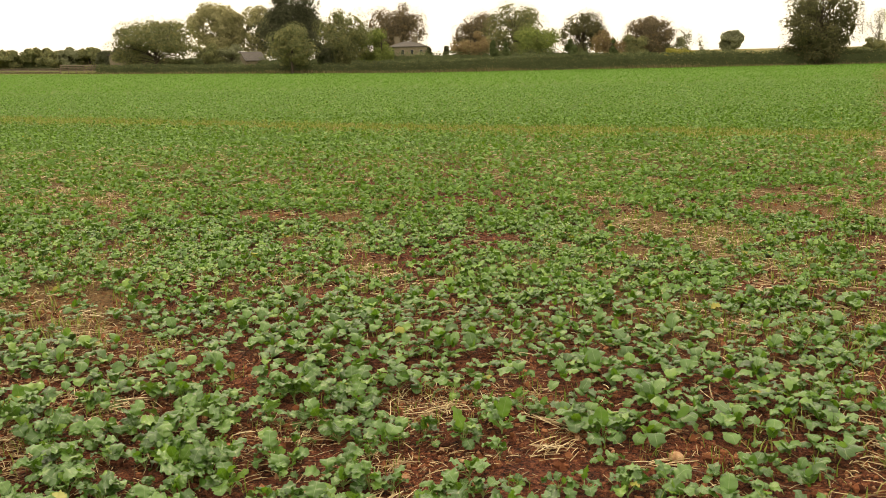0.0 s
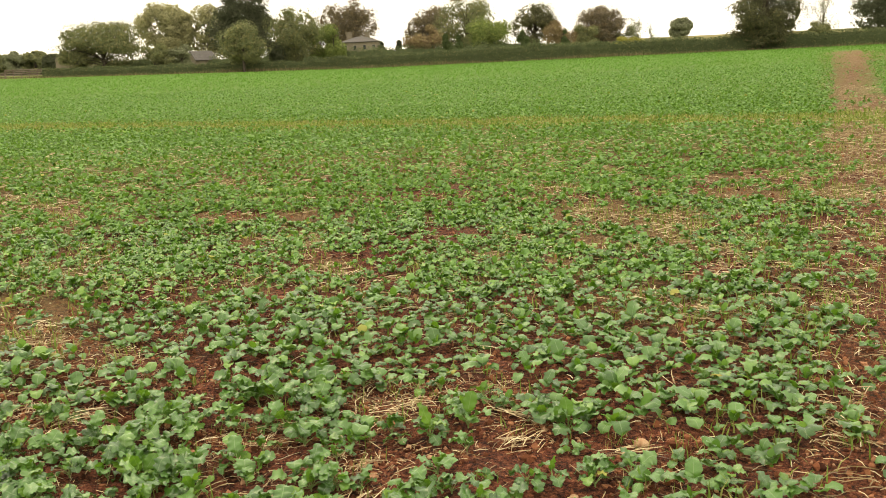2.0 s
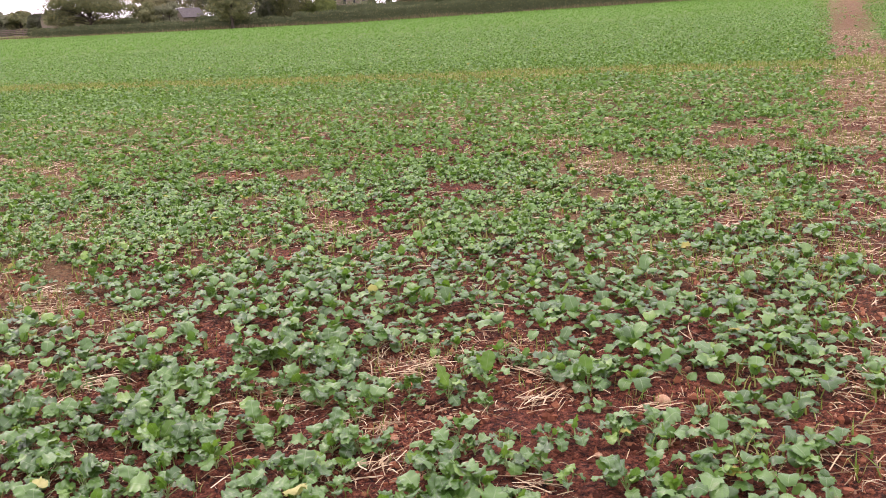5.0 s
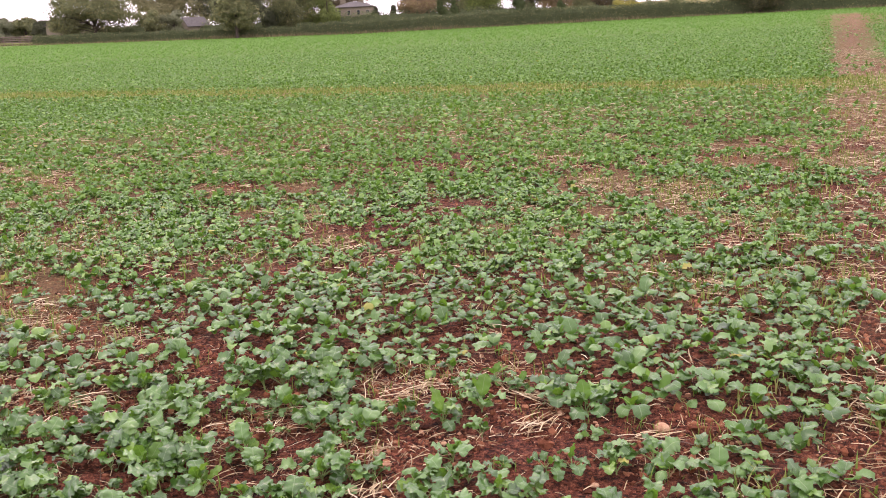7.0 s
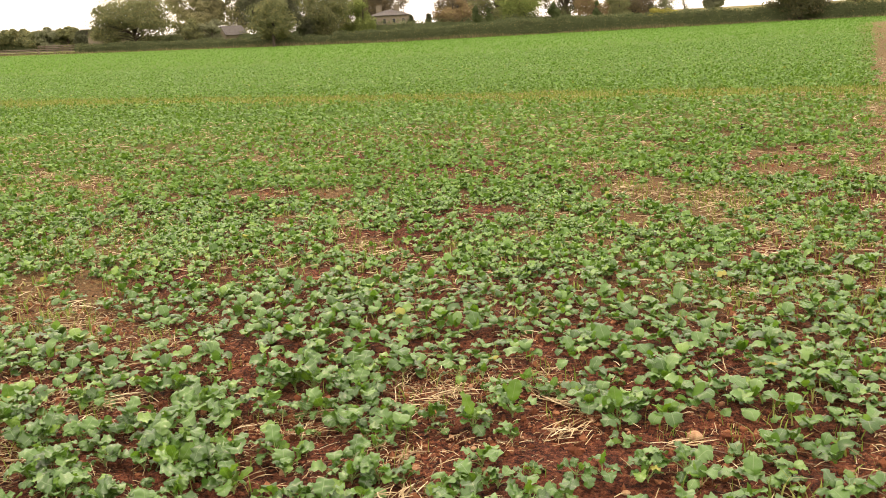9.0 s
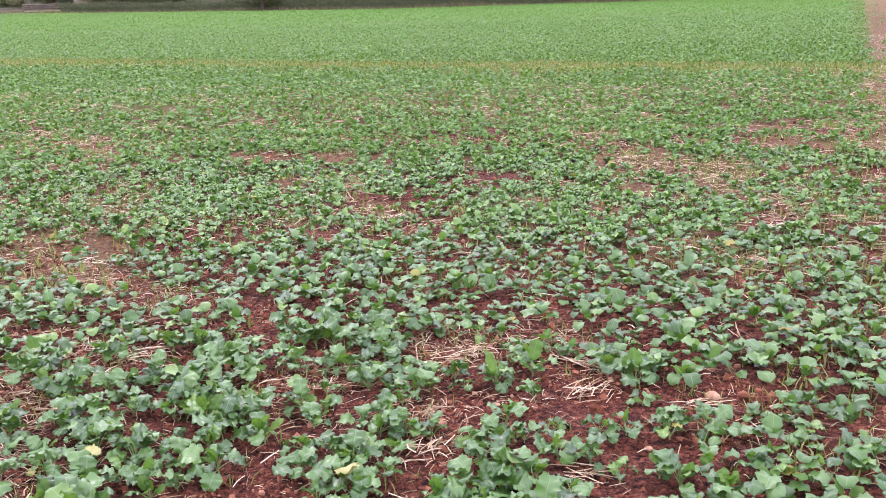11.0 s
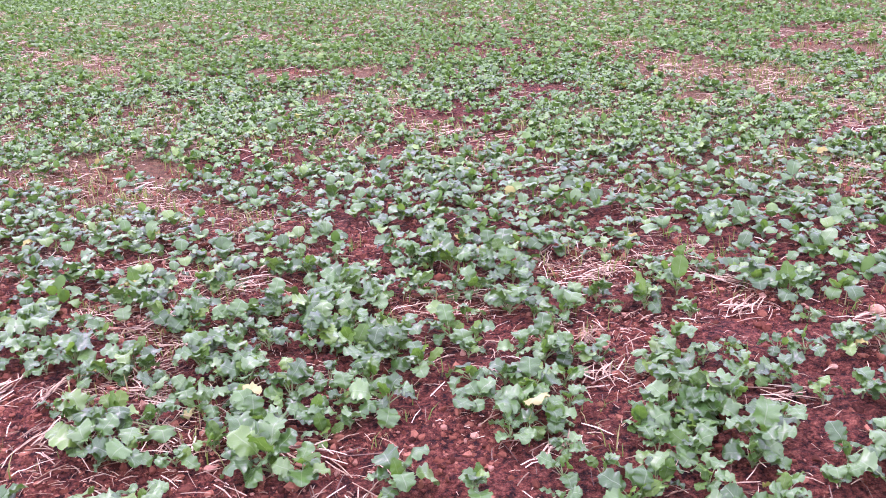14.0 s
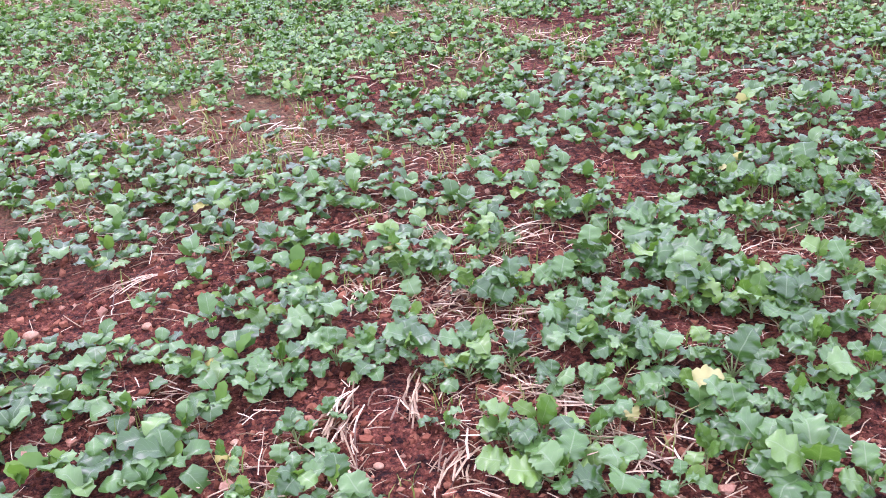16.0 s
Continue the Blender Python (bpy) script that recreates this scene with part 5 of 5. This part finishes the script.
tree("field_tree", "large dark green hedgerow tree", 92.0, 190, 14.4, 16.0, DARK, leaves=5000, bole=0.06, lobes=20, gaps=0.1, seed=49)
for k, (tx, ty, tp, tw, lf) in enumerate(((-146, 270, 9.4, 11, OLIVE), (-136.6, 271, 10.6, 10.5, OLIVE), (-128.3, 266, 8.6, 7, OLIVE), (-121.7, 261, 9.5, 7.5, GREY),
                                          (-116.6, 262, 9.6, 8, OLIVE), (-109.5, 258, 8.4, 7, DARK), (-156, 268, 9.0, 12, GOLD), (-103.5, 262, 8.0, 6, GREY))):
    tree("field_tree", "distant rounded olive tree at the field corner", tx, ty, tp, tw, lf, leaves=1700, bole=0.03, lobes=11, gaps=0.1, seed=60 + k, size=0.4)

# rough dry grass at the hedge foot
x = rng.uniform(-88, 128, 9000)
y = np.interp(x, [-86, -28, 20, 128], [195.2, 190.6, 184.3, 166.0]) - rng.uniform(-0.3, 1.6, 9000)
blades("verge_grass", x, y, rng.uniform(0.3, 0.9, 9000) * (0.3 + 1.2 * fbm(x * 0.09, y * 0, 8)), rng.uniform(0.03, 0.09, 9000), dry_grass, "dry brown grass along the hedge foot", "grass", 0.4)
x, y = rng.uniform(-150, -84, 3500), rng.uniform(199, 206, 3500)
blades("verge_grass", x, y, rng.uniform(0.2, 0.5, 3500), rng.uniform(0.03, 0.08, 3500), dry_grass, "dry brown grass along a fence", "grass", 0.4)


def box(bm, x0, x1, y0, y1, z0, z1):
    bmesh.ops.create_cube(bm, size=1, matrix=Matrix.Translation(((x0 + x1) / 2, (y0 + y1) / 2, (z0 + z1) / 2)) @ Matrix.Diagonal((x1 - x0, y1 - y0, z1 - z0, 1)))
    return bm


def slab(points, depth):
    """A plate of that thickness from its outline."""
    bm = bmesh.new()
    face = bm.faces.new([bm.verts.new(p) for p in points])
    face.normal_update()
    res = bmesh.ops.extrude_face_region(bm, geom=[face])
    move = -face.normal * depth
    for v in res["geom"]:
        if isinstance(v, bmesh.types.BMVert):
            v.co += move
    bmesh.ops.recalc_face_normals(bm, faces=bm.faces)
    return bm


def house(name, label, x, y, turn, wide, deep, eaves, ridge, wall_mat, roof_mat, chimneys=(), windows=(), hipped=False):
    """A walled house with a pitched roof; windows: (x, z, width, height) on the front."""
    thing = new(name)
    thing.location, thing.rotation_euler = (x, y, float(rise(x, y)) - 0.2), (0, 0, radians(turn))
    tagged(thing, label, "house", "houses beyond the field")
    w, d = wide / 2, deep / 2
    bm = bmesh.new()
    low = [bm.verts.new(p) for p in ((-w, -d, 0), (w, -d, 0), (w, d, 0), (-w, d, 0))]
    high = [bm.verts.new((v.co.x, v.co.y, eaves)) for v in low]
    for i in range(4):
        bm.faces.new((low[i], low[(i + 1) % 4], high[(i + 1) % 4], high[i]))
    if not hipped:
        for a, c, sx in ((1, 2, w), (3, 0, -w)):
            top = bm.verts.new((sx, 0, ridge - 0.1))
            bm.faces.new((high[a], high[c], top))
    part("wall", bm, wall_mat, thing)
    e, inset = 0.3, (d if hipped else -0.25)
    for sy in (-1, 1):
        pts = [(-w - e, sy * (d + e), eaves - 0.1), (w + e, sy * (d + e), eaves - 0.1), (w - inset, 0, ridge), (-w + inset, 0, ridge)]
        part("roof", slab(pts if sy < 0 else pts[::-1], 0.16), roof_mat, thing)
    if hipped:
        for sx in (-1, 1):
            pts = [(sx * (w + e), -d - e, eaves - 0.1), (sx * (w + e), d + e, eaves - 0.1), (sx * (w - d), 0, ridge)]
            part("roof", slab(pts if sx > 0 else pts[::-1], 0.16), roof_mat, thing)
    for cx, top in chimneys:
        bm = box(bmesh.new(), cx - 0.7, cx + 0.7, -0.45, 0.45, ridge - 1.6, top)
        box(bm, cx - 0.82, cx + 0.82, -0.57, 0.57, top - 0.25, top - 0.05)
        part("chimney", bm, wall_mat, thing, "pale stone chimney stack")
    for wx, wz, ww, wh in windows:
        fr = part("window", box(bmesh.new(), wx - ww / 2, wx + ww / 2, -d - 0.06, -d + 0.05, wz - wh / 2, wz + wh / 2), frame_paint, thing)
        part("pane", box(bmesh.new(), wx - ww / 2 + 0.1, wx + ww / 2 - 0.1, -d - 0.075, -d - 0.062, wz - wh / 2 + 0.1, wz + wh / 2 - 0.1), glass, fr)
    return thing


house("manor_house", "pale limestone house with hipped slate roof and two chimneys", -21.0, 240, 0, 10.0, 8, 6.3, 7.6, stone_wall, slate,
      ((-2.9, 9.0), (1.7, 9.0)), ((-3.6, 4.9, 0.9, 1.3), (-1.2, 4.9, 0.9, 1.3), (1.2, 4.9, 0.9, 1.3), (3.6, 4.9, 0.9, 1.3)), True)
house("cottage", "cream stone cottage gable beside a large oak", -87.0, 218, 78, 9, 5.0, 4.3, 5.9, stone_wall, slate)
house("barn", "low building with grey slate roof and pale gable wall", -55.6, 212, 38, 4.8, 5, 2.9, 4.9, stone_wall, slate)


def fence(x0, y0, x1, y1, posts, tall, rails, label):
    thing = new("field_fence")
    thing.location = (x0, y0, float(rise(x0, y0)))
    tagged(thing, label, "fence")
    for k in range(posts):
        t = k / (posts - 1)
        px, py = (x1 - x0) * t, (y1 - y0) * t
        pz = float(rise(x0 + px, y0 + py)) - thing.location.z
        part("post", box(bmesh.new(), px - 0.08, px + 0.08, py - 0.08, py + 0.08, pz - 0.2, pz + tall), fence_wood, thing)
    for k in range(rails):
        lift = tall * (0.35 + 0.6 * k / max(1, rails - 1))
        zz = float(rise(x1, y1)) - thing.location.z
        v, f = tubes([[(0, -0.1, lift), ((x1 - x0) / 2, (y1 - y0) / 2 - 0.1, lift + zz / 2), (x1 - x0, y1 - y0 - 0.1, lift + zz)]], [[0.09] * 3], 4)
        under(new("rail", mesh_of("rail", v, f, [fence_wood])), thing)


tree("shrub", "low olive bush before a pale house", -24.5, 226, 5.0, 6.0, OLIVE, leaves=1100, bole=0.02, lobes=9, seed=81)
tree("shrub", "low olive bush before a pale house", -16.5, 224, 5.6, 6.0, GREY, leaves=1000, bole=0.02, lobes=9, seed=82)
fence(-150, 206, -96, 200, 22, 1.15, 3, "weathered wooden post and rail fence along the field")
fence(-95.5, 199.5, -86, 198, 6, 1.9, 4, "tall weathered wooden fence beside the hedge")
